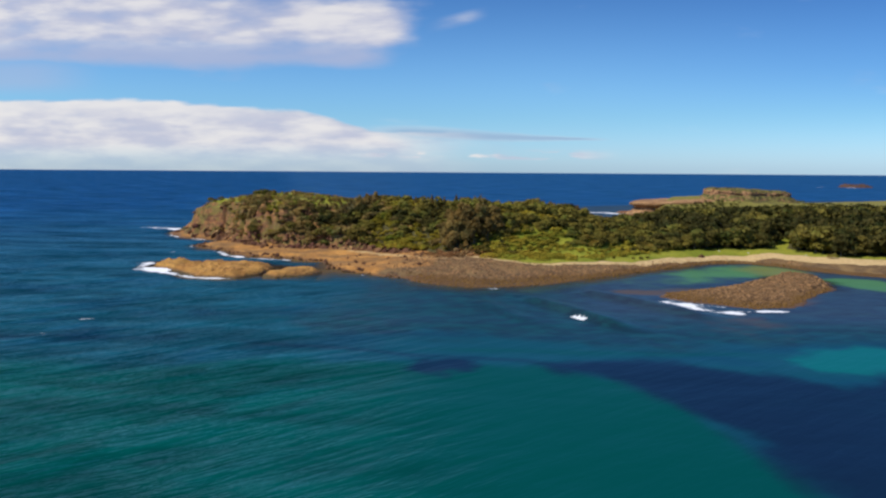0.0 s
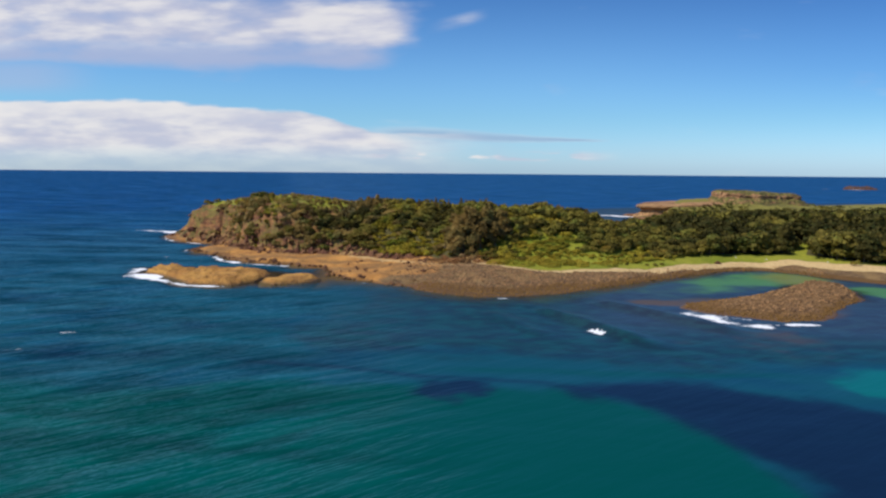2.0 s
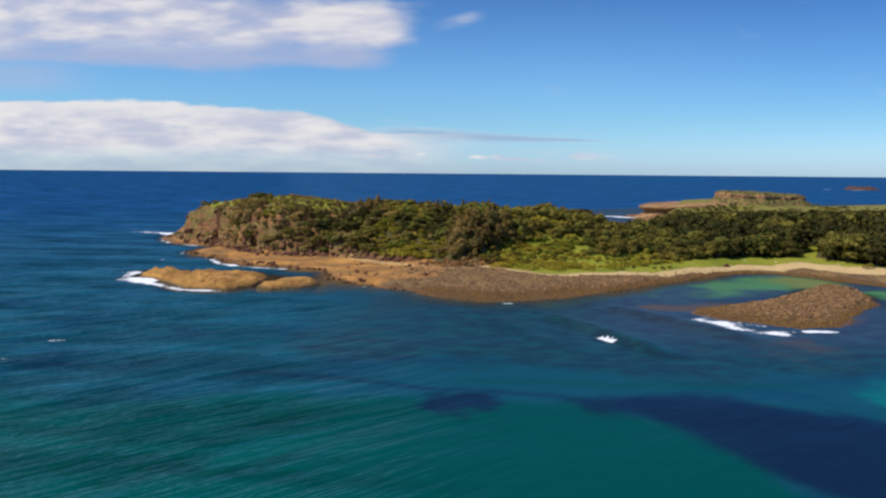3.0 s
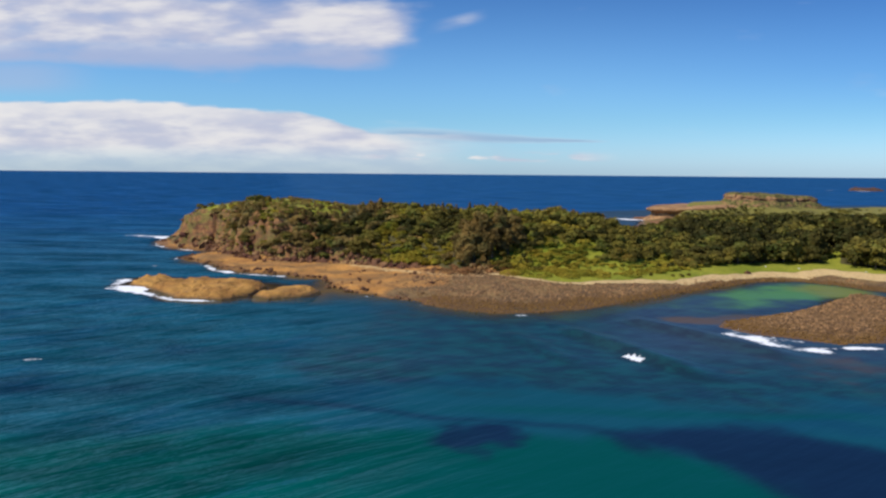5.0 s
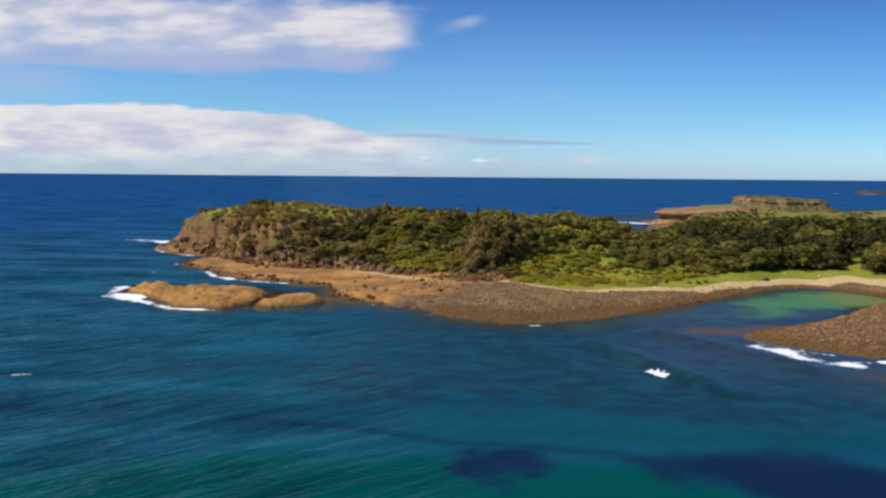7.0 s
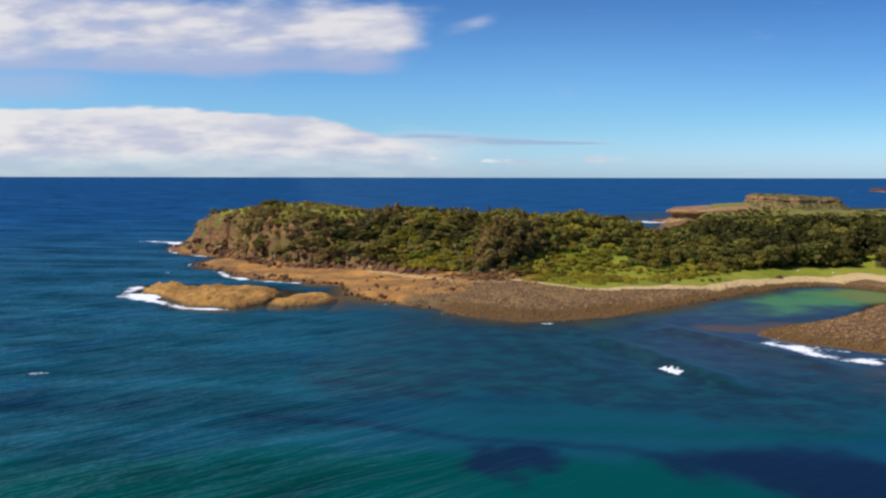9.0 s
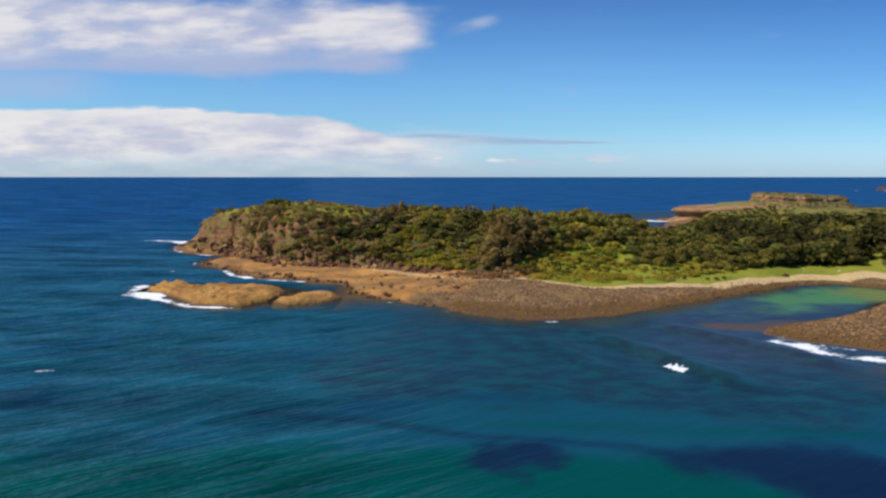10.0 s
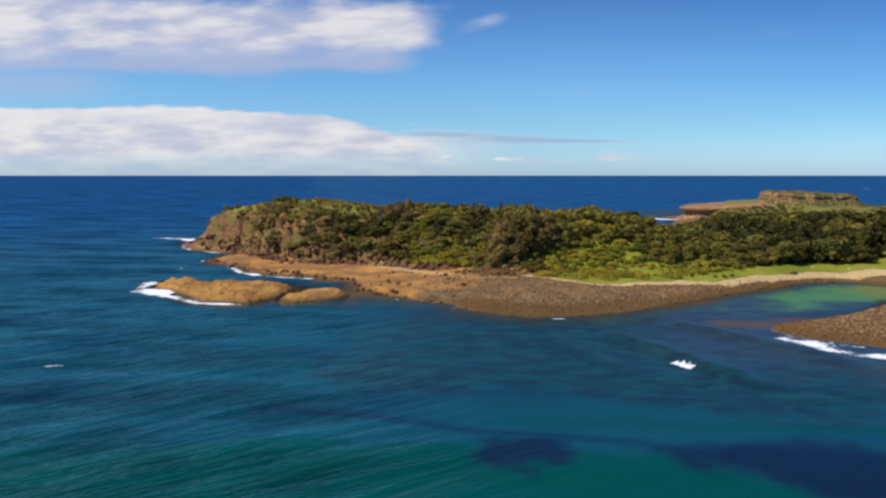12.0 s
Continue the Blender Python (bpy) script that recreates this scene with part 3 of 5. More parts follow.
HEATH = material("heath_leaf", shader_leaf((0.180, 0.138, 0.042), (0.390, 0.290, 0.086), False))
HEATH_STUFF = material("heath_leaf_low", shader_leaf((0.180, 0.138, 0.042), (0.390, 0.290, 0.086), True))
SHEOAK = material("sheoak_needle", shader_leaf((0.160, 0.120, 0.037), (0.305, 0.222, 0.066), False))
SHRUB = material("shrub_leaf", shader_leaf((0.190, 0.172, 0.016), (0.410, 0.350, 0.040), False))
SHRUB_STUFF = material("shrub_leaf_low", shader_leaf((0.190, 0.172, 0.016), (0.410, 0.350, 0.040), True))


# ---- the ground ----
def build_land():
    xs = spaced([(-268, -228, 3.0), (-228, 150, 1.25), (150, 260, 3.0), (260, 900, 14.0), (900, 960, 20.0)])
    ys = spaced([(120, 222, 5.0), (222, 385, 1.25), (385, 440, 2.0), (440, 760, 4.0), (760, 950, 10.0)])
    gx, gy = np.meshgrid(xs, ys)
    h = land_height(gx, gy)
    mesh, co = grid_mesh("ground", xs, ys, h)
    x, y, z = gx, gy, h
    sy, sx = np.gradient(h, ys, xs)
    slope = np.hypot(sx, sy)
    d = inside_distance(x, y, COAST)
    inner = inside_distance(x, y, HILL)
    left = smooth(-x, 26, 44)
    far = smooth(y, 500, 580) * smooth(x, 40, 90)
    cliff = smooth(slope + fbm(x, y, 10, 3, 71) * 0.35, 0.55, 0.95) * smooth(-x, 58, 82) * smooth(y, 300, 312)
    cliff = np.maximum(cliff, smooth(-x + fbm(x, y, 8, 2, 3) * 8, 148, 170) * smooth(slope, 0.30, 0.6))
    cliff = np.maximum(cliff, far * np.maximum(smooth(slope, 0.5, 0.8), smooth(-inner, -1, 2)))
    lawn = inside_distance(x, y, GRASS) + fbm(x, y, 8, 3, 19) * 2.0
    grass = np.maximum(smooth(lawn, -0.5, 1.5) * smooth(np.interp(x, [-40, 0, 50, 75], [20, 36, 26, 7]) - inner, 0, 6), smooth(inner, 6, 16) * smooth(-x, 84, 100) * smooth(0.75 - slope, 0, 0.3))
    grass = np.maximum(grass, 0.60 * far * smooth(y, 580, 598) * smooth(1.0 + 1.2 * fbm(x, y, 26, 4, 83), 0.2, 0.6))
    straw = np.clip(far * 1.2 + 0.5 * smooth(-x, 90, 110) * smooth(fbm(x, y, 18, 3, 45), -0.2, 0.4), 0, 1)
    trail = smooth(4.6 - line_distance(x, y, [(109, 323), (113, 333), (127, 366)]), 0, 3)
    grass = np.maximum(grass, trail)
    strip = np.interp(x, [-60, -10, 30, 60, 90, 130], [3.0, 3.0, 3.4, 4.6, 6.6, 12.0])
    sand = smooth(lawn + strip, -1.5, 1.5) * (1 - grass) * smooth(6 - inner, 0, 4) * smooth(x, -52, -36)
    bank = smooth(7 - line_distance(x, y, [(-78, 309), (-66, 303), (-52, 293), (-42, 284), (-24, 279)]), 0, 9)
    sand = np.maximum(sand, bank * smooth(4 - inner, 0, 3) * 0.7 * (1 - grass))
    shelf = left * smooth(3 - inner, 0, 4) * (1 - grass)
    shelf = np.maximum(shelf, 0.85 * smooth(7 + 4 * fbm(x, y, 7, 3, 52) - line_distance(x, y, [(-38, 289), (-24, 288), (-13, 288)]), 0, 4))
    pebble = (1 - left) * smooth(-inner, -1, 3) + smooth(16 - np.hypot((x + 36) / 1.7, y - 254), 0, 10)
    pebble = pebble * (1 - grass)
    tide = smooth(np.interp(x, [-90, -75, -45, -35], [1.1, 0.75, 0.75, 1.35]) - z + 0.5 * fbm(x, y, 7, 3, 29), 0, 0.6)
    for name, values in (("grass", grass), ("sand", sand), ("shelf", shelf), ("pebble", np.clip(pebble, 0, 1)), ("cliff", cliff), ("tide", tide), ("straw", straw)):
        give(mesh, name, values)
    mesh.materials.append(LAND)
    ob = new("ground", mesh)
    tagged(ob, "grassy headland with brown cliffs, ochre rock shelf and boulder beach", "headland", kind="structure")
    return ob


build_land()

# surf and broken water: a line, its width and how thick the foam lies
FOAM_LINES = [([(-226, 426), (-215, 420), (-209, 410)], 12.0, 1.35), ([(-244, 428), (-226, 426)], 8.0, 0.5), ([(-216, 432), (-212, 408)], 6.0, 1.2), ([(-206, 392), (-200, 380), (-190, 371)], 2.4, 0.9), ([(-186, 368), (-170, 361)], 2.2, 0.9),
              ([(-153, 269), (-148, 260), (-138, 252)], 8.5, 1.25), ([(-139, 252), (-129, 244), (-118, 237), (-104, 236)], 4.2, 1.1), ([(-104, 236), (-97, 238)], 1.8, 0.8),
              ([(-166, 336), (-164, 328)], 2.5, 1.0), ([(-150, 318), (-141, 311)], 2.0, 0.7), ([(-141, 311), (-131, 299), (-124, 295)], 3.6, 1.15), ([(-124, 295), (-113, 291), (-100, 289)], 2.2, 1.0),
              ([(45, 213), (49, 206.5)], 8.5, 1.15), ([(48, 205.5), (57, 201)], 6.0, 1.2), ([(46, 219), (52, 212), (58, 206)], 7.0, 0.62), ([(57, 203), (63, 203)], 2.0, 0.8), ([(66, 204), (74, 204.5)], 2.6, 0.95), ([(13.3, 188.2), (15.8, 184.6)], 1.6, 1.7),
              ([(-18, 229), (-9, 230)], 1.5, 0.7), ([(-62, 253), (-54, 249)], 1.3, 0.6), ([(-42, 241), (-35, 235)], 1.5, 0.6),
              ([(56, 654), (70, 646), (84, 638), (92, 628)], 11.0, 1.2), ([(640, 1690), (715, 1672)], 16.0, 1.0), ([(436, 1131), (478, 1140)], 6.0, 0.8),
              ([(-116, 166), (-108, 171)], 2.6, 0.6), ([(-116, 149), (-108, 153)], 2.2, 0.5), ([(-130, 204), (-121, 209)], 2.8, 0.5), ([(-167, 306), (-161, 308)], 2.6, 0.8), ([(-392, 588), (-382, 592)], 5.0, 0.7)]
CRESTS = [([(-2, 214), (12, 197), (18, 186), (28, 169)], 1.7), ([(16, 229), (33, 211), (43, 198), (52, 187)], 1.5), ([(-16, 210), (-4, 189), (4, 172)], 0.7)]
SAND_BED = [(-190, 124), (-110, 136), (-72, 138), (-41, 136), (-26, 136), (-6, 137.5), (3, 141), (18.7, 130), (27, 119), (32, 104), (36, 91), (38, 84), (44, 50), (50, -100), (-190, -100)]
WEED_BED = [(-2, 141), (3, 142), (18, 144), (32, 146), (42, 142), (50, 138), (59, 134), (70, 138), (140, 150), (220, 0), (80, -100), (50, -100), (44, 50), (38, 84), (36, 91), (32, 104), (27, 119), (18.7, 130)]
BRIGHT_BED = [(48, 146), (56, 155), (66, 166), (82, 168), (90, 160), (78, 148), (66, 140), (58, 138)]


def build_sea():
    xs = spaced([(-6000, -1200, 300.0), (-1200, -260, 40.0), (-260, -120, 1.4), (-120, 110, 1.05), (110, 130, 2.0), (130, 260, 8.0), (260, 1200, 30.0), (1200, 6000, 300.0)])
    ys = spaced([(-3000, -100, 150.0), (-100, 60, 8.0), (60, 240, 1.05), (240, 300, 1.5), (300, 440, 2.0), (440, 900, 10.0), (900, 2000, 25.0), (2000, 6000, 125.0)])
    x, y = np.meshgrid(xs, ys)
    d = inside_distance(x, y, COAST)
    near = np.minimum(-d, np.minimum(-inside_distance(x, y, ISLET_LONG), np.minimum(-inside_distance(x, y, ISLET_SMALL), -inside_distance(x, y, MOUND))))
    shelter = smooth(x + 0.35 * (y - 180), -82, -22)                    # the bay lies calm behind the reef
    z = np.zeros(x.shape)
    for line, tall in CRESTS:
        gap = line_distance(x + 1.2 * fbm(x, y, 9, 2, 15), y, line)
        (ax, ay), (bx, by) = line[0], line[-1]
        behind = (bx - ax) * (y - ay) - (by - ay) * (x - ax) > 0
        fade = smooth(line_distance(x, y, [line[0], line[0]]), 0, 9) * smooth(line_distance(x, y, [line[-1], line[-1]]), 0, 16)
        z += tall * fade * np.exp(-(gap / np.where(behind, 4.6, 1.9)) ** 2)
    box = smooth(x, -255, -225) * smooth(125 - x, 0, 20) * smooth(y, 62, 80) * smooth(330 - y, 0, 40)
    along, across = 0.72 * x + 0.69 * y, 0.72 * y - 0.69 * x
    bent = across + 3.0 * fbm(x, y, 45, 2, 7)
    sea = 0.72 * fbm(along * 0.20, bent, 5.2, 3, 5) + 0.30 * fbm(along * 0.10, bent, 13, 2, 6)
    z += box * smooth(near, 4, 30) * (1.0 - 0.94 * shelter) * sea
    mesh, co = grid_mesh("sea", xs, ys, z)
    w = np.clip(2.2 * fbm(x, y, 24, 5, 77), -1.3, 1.3)
    v2 = 2 * fbm(x, y, 7, 4, 79)
    sand = smooth(inside_distance(x, y, SAND_BED) + 2.5 * w + 1.5 * v2, -4, 5 + 14 * smooth(-x, 25, 80)) * (1 - 0.12 * smooth(-x, 50, 105))
    sand = np.maximum(sand, 0.55 * smooth(5.5 - np.abs(y - 150 - 0.08 * x + 1.5 * w), 0, 6) * smooth(x, -32, -10) * smooth(62 - x, 0, 20))
    weed = 0.9 * smooth(1.0 - np.hypot((x + 15.5) / 6.5, (y - 137.5) / 6.5) + w * 0.25 + v2 * 0.45, -0.15, 0.6)
    weed = np.maximum(weed, 0.95 * smooth(inside_distance(x, y, WEED_BED) + 1.8 * w + 2.0 * v2, -5.0, 5.0))
    weed = np.maximum(weed, 0.62 * smooth(3.2 - np.abs(y - np.interp(x, [-75, -45, -20, 0, 10], [151, 147.5, 143, 142, 141]) + 1.2 * w), 0, 3.5) * smooth(x, -90, -50) * smooth(12 - x, 0, 12))
    weed = np.maximum(weed, 0.50 * smooth(7 - np.abs(y - 164 - 0.04 * x + 3 * w), 0, 6) * smooth(v2 + w, -0.9, 0.4) * smooth(x, -62, -38) * smooth(48 - x, 0, 25))
    weed = np.maximum(weed, 0.55 * smooth(7 - np.abs(y - 148 + 3 * w), 0, 8) * smooth(-66 - x, 0, 18))
    turquoise = smooth(inside_distance(x, y, BRIGHT_BED) + 2.5 * w + 2.0 * v2, -2.0, 6.5)
    reef = smooth(y + w * 10, 150, 172) * smooth(x + w * 14, -80, -34) * smooth(120 - near, 0, 60)
    lagoon = smooth(1 - np.hypot((x - 78 - (y - 280) * 0.75) / 22, (y - 280) / 32) + w * 0.25 + v2 * 0.2, -0.25, 0.8)
    lagoon = np.maximum(lagoon, smooth(1 - np.hypot((x - 118) / 16, (y - 264) / 18) + w * 0.3, 0, 0.5))
    lagoon = np.maximum(lagoon, 0.25 * smooth(9 - line_distance(x, y, [(2, 229), (26, 252), (50, 275)]) + 2 * w, 0, 7))
    olive = smooth(1 - np.hypot((x - 97) / 19, (y - 288) / 26) + w * 0.2, -0.1, 0.8)
    shoal = smooth(1 - np.hypot((x - 38) / 15, (y - 229 - (x - 40) * -0.15) / 6.5) + w * 0.3 + v2 * 0.15, 0, 0.6)
    shoal = np.maximum(shoal, 0.8 * smooth(6 + w * 4 - near, 0, 7) * smooth(y, 190, 215))
    shoal = np.maximum(shoal, 0.52 * smooth(1 - np.hypot((x - 60) / 28, (y - 184) / 22) + w * 0.5, 0, 0.8))
    shoal = np.maximum(shoal, 0.15 * smooth(1 - np.hypot((x + 48) / 34, (y - 226) / 20) + w * 0.5, 0, 0.8))
    foam = np.zeros(x.shape)
    rag = 1.3 * fbm(x, y, 5, 3, 87)
    for line, wide, thick in FOAM_LINES:
        gap = line_distance(x + 0.16 * wide * w, y + 0.25 * wide * fbm(x, y, 6, 3, 88), line)
        foam = np.maximum(foam, (thick + 0.7 * rag) * (1 - smooth(gap + 0.15 * wide * (1 + 3.0 * fbm(x, y, 9, 3, 81)), wide * 0.05, wide * 1.2)))
    foam = np.maximum(foam, 0.50 * smooth(2.2 + w - near, 0, 2) * smooth(-x, 96, 120))
    reach = 9 + 13 * smooth(x, -95, -65) * smooth(30 - x, 0, 20) * smooth(270 - y, 0, 10)
    clear = 0.85 * smooth(reach + 4 * w - near, 0, reach * 1.3) * smooth(y, 190, 205) * (1 - smooth(x, 20, 34) * smooth(250 - y, 0, 12))
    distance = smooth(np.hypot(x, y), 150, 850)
    open_sea = smooth(-100 - x - 0.3 * (y - 200), 0, 60) + smooth(y, 450, 700)
    calm = (1.60 - 1.50 * shelter) * (1 - 0.6 * smooth(x + y * 0.9, 300, 340) * smooth(330 - y, 0, 20) * smooth(y, 235, 250))
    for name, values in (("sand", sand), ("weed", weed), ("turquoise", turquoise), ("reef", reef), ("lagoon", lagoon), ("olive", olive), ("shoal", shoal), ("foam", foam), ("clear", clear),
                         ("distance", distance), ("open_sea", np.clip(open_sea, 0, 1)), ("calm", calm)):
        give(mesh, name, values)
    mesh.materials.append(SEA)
    return tagged(new("water", mesh), "blue sea with teal sand patches, dark weed and white foam", "sea", kind="structure")


build_sea()


# ---- rock masses ----
def rock_height(x, y, outline, tall, shoulder, lumps, seed, benches=0.0, dip=(0.0, 0.0), foot=-2.0):
    """Height of a rock that fills an outline, and how far inside its rim each place lies."""
    px, py = [p[0] for p in outline], [p[1] for p in outline]
    d = inside_distance(x, y, outline) + fbm(x, y, shoulder * 2.6, 4, seed) * shoulder * 0.8
    up = smooth(d, -shoulder * 0.25, shoulder)
    h = tall * (0.72 * up + 0.28 * smooth(d, shoulder * 0.6, shoulder * 3))
    h = h + lumps * (fbm(x, y, 11, 4, seed + 1) + 0.75 * fbm(x, y, 3.0, 3, seed + 2)) * smooth(d, 0, shoulder)
    cx, cy = sum(px) / len(px), sum(py) / len(py)
    h = h + ((x - cx) * dip[0] + (y - cy) * dip[1]) * up
    if benches:
        k = h / benches
        h = h * 0.35 + 0.65 * benches * (np.floor(k) + smooth(k - np.floor(k), 0.5, 0.95))
    return np.where(d < -shoulder * 0.25, foot, np.maximum(h, foot)), d


def rock_mass(name, outline, tall, mat, label, category, cell=0.8, shoulder=4.0, lumps=0.7, seed=3, foot=-2.0, floor_z=0.0, benches=0.0, dip=(0.0, 0.0)):
    """A rock standing in an outline: steep flanks, a lumpy top, and a skirt under water or ground."""
    px, py = [p[0] for p in outline], [p[1] for p in outline]
    pad = shoulder * 0.6 + 2 * cell
    xs, ys = np.arange(min(px) - pad, max(px) + pad, cell), np.arange(min(py) - pad, max(py) + pad, cell)
    h, d = rock_height(*np.meshgrid(xs, ys), outline, tall, shoulder, lumps, seed, benches, dip, foot)
    mesh, _ = grid_mesh(name, xs, ys, h + floor_z, d > -shoulder * 0.5)
    mesh.materials.append(mat)
    return tagged(new(name, mesh), label, category)


def cliff_rock(name, outline, profile, mat, label, category, seed, rugged=1.0, dip=(0.0, 0.0), crown=0.6, cracks=0.8):
    """A rock with standing or overhanging faces: rings of (height, inset) round an outline, closed by a lumpy top."""
    ring = []
    for (ax, ay), (bx, by) in zip(outline, outline[1:] + outline[:1]):
        count = max(2, int(math.hypot(bx - ax, by - ay) / 0.9))
        ring += [(ax + (bx - ax) * k / count, ay + (by - ay) * k / count) for k in range(count)]
    ring = np.array(ring)
    inward = np.roll(ring, -1, 0) - np.roll(ring, 1, 0)
    inward = np.stack([-inward[:, 1], inward[:, 0]], 1)
    middle = ring.mean(0)
    inward = unit(inward) * np.where(((middle - ring) * inward).sum(1) < 0, -1, 1)[:, None]
    far_round = np.cumsum(np.hypot(*(ring - np.roll(ring, 1, 0)).T))
    zs = np.interp(np.linspace(0, 1, 26), np.linspace(0, 1, len(profile)), [p[0] for p in profile])
    ins = np.interp(np.linspace(0, 1, 26), np.linspace(0, 1, len(profile)), [p[1] for p in profile])
    rows = []
    for z, inset in zip(zs, ins):
        bite = inset + rugged * (1.5 * fbm(far_round, np.full(len(ring), z * 0.45), 9, 4, seed) + 0.5 * fbm(far_round, np.full(len(ring), z * 2.2), 2.4, 2, seed + 1))
        bite = bite + cracks * smooth(np.abs(fbm(far_round + z * 0.15, np.full(len(ring), 3.0), 7, 2, seed + 2)), 0.12, 0.0)
        p = ring + inward * bite[:, None]
        lift = (p[:, 0] - middle[0]) * dip[0] + (p[:, 1] - middle[1]) * dip[1]
        rows.append(np.column_stack([p, z + (lift + 0.5 * rugged * fbm(p[:, 0], p[:, 1], 8, 3, seed + 5)) * smooth(z, zs[0], zs[-1])]))
    rim = rows[-1]
    for share in (0.94, 0.86, 0.75, 0.6, 0.45, 0.3, 0.15, 0.04):
        p = middle + (rim[:, :2] - middle) * share
        lift = (p[:, 0] - middle[0]) * dip[0] + (p[:, 1] - middle[1]) * dip[1]
        rows.append(np.column_stack([p, zs[-1] + lift + crown * (1 - share) + rugged * 0.9 * fbm(p[:, 0], p[:, 1], 8, 4, seed + 5)]))
    n, co = len(ring), np.concatenate(rows)
    i = np.arange(n)
    faces = np.concatenate([np.stack([k * n + i, k * n + (i + 1) % n, (k + 1) * n + (i + 1) % n, (k + 1) * n + i], 1) for k in range(len(rows) - 1)])
    mesh = raw_mesh(name, co, faces)
    mesh.materials.append(mat)
    return tagged(new(name, mesh), label, category)


def unit(v):
    return v / np.maximum(np.linalg.norm(v, axis=-1, keepdims=True), 1e-9)


BANK = (MOUND, 1.8, 6.0, 0.7, 15, 0.0, (0.030, 0.022))
rock_mass("rock_islet", ISLET_LONG, 2.3, SHELF_ROCK, "long low ochre rock islet washed by white foam", "islet", 0.5, 1.9, 1.1, 3, -2.0, 0.0, 0.8)
rock_mass("rock_islet", ISLET_SMALL, 1.7, SHELF_ROCK, "small rounded ochre rock islet beside the shelf", "islet", 0.5, 1.9, 0.7, 9, -2.0, 0.0, 0.7)
rock_mass("boulder_bank", MOUND, BANK[1], BANK_SHADE_ROCK, "low grey-brown bank of boulders standing in shallow water", "boulder bank", 0.8, *BANK[2:5], dip=BANK[6])
MESA = [(152, 640), (154, 627), (170, 622), (190, 624), (205, 630), (219, 636), (226, 648), (218, 668), (190, 678), (158, 668)]
cliff_rock("rock_mesa", MESA, [(11.0, -7.0), (15.2, -3.0), (17.6, 0.0), (19.6, -0.2), (21.2, 1.0), (22.2, 3.6)], MESA_ROCK, "flat-topped reddish-brown rock outcrop with scrub on it", "outcrop", 21, 1.9, (-0.042, 0.0), 0.5, 1.2)
FAR_SHELF = [(88, 634), (89, 618), (98, 610), (116, 607), (136, 609), (156, 620), (158, 655), (122, 672), (98, 662)]
cliff_rock("rock_point", FAR_SHELF, [(-2.0, -4.0), (2.0, -2.5), (4.2, 1.5), (6.5, 3.6), (8.6, 3.0), (9.8, -0.2), (11.2, -0.6), (12.2, 0.5), (12.7, 2.4)], POINT_ROCK, "orange-brown overhanging rock point dropping to the surf", "rock point", 27, 1.0, (0.038, 0.0), 0.8, 1.0)
rock_mass("surf_rock", [(79, 652), (83, 641), (93, 632), (100, 640), (95, 662)], 2.6, BOULDER, "low brown rock in the surf under the point", "rock", 1.0, 3.0, 0.8, 33)
ISLAND = [(691, 1700), (704, 1682), (736, 1676), (758, 1690), (763, 1714), (728, 1728), (698, 1722)]
rock_mass("rocky_island", ISLAND, 7.5, ISLAND_ROCK, "distant low reddish-brown rocky island with surf", "island", 2.0, 9, 3.5, 39, -3, 0.0, 3.0)


# ---- plants ----
rng = np.random.default_rng(7)


def part(name, mesh, mat, parent, label=""):
    """Links a mesh as one part under a thing."""
    if not mesh.materials:
        mesh.materials.append(mat)
    ob = new(name, mesh)
    ob.parent = parent
    if label:
        ob["label"] = label
    return ob


def leaf_cloud(r, centres, radii, count, size, droop=0.0, flat=1.0):
    """Corners of count leaf sprays on the outside of a heap of lobes."""
    pick = r.choice(len(centres), count, p=(radii ** 2) / (radii ** 2).sum())
    way = unit(r.normal(size=(count, 3)))
    way[:, 2] = np.where(way[:, 2] < -0.25, -way[:, 2] * 0.6, way[:, 2])
    way = unit(way)
    depth = 1 - 0.22 * r.random(count) ** 2
    at = centres[pick] + way * (radii[pick] * depth)[:, None] * np.array([1, 1, flat])
    gap = np.linalg.norm((at[:, None, :] - centres[None]) / np.array([1, 1, flat]), axis=-1) / radii[None]
    gap[np.arange(count), pick] = 9
    keep = gap.min(1) > 0.78
    at, way = at[keep], way[keep]
    n = len(at)
    normal = unit(way + r.normal(size=(n, 3)) * 0.55)
    side = unit(np.cross(normal, r.normal(size=(n, 3))))
    other = np.cross(normal, side)
    s = size * r.uniform(0.6, 1.35, (n, 1))
    long = r.uniform(0.9, 1.6, (n, 1))
    a = at + side * s * long
    b = at + other * s * 0.75
    c = at - side * s * long * 0.8
    d = at - other * s * 0.75
    a[:, 2] -= droop * s[:, 0]
    return np.stack([a, b, c, d], 1).reshape(-1, 3)


def quads_of(co):
    return np.arange(len(co)).reshape(-1, 4)


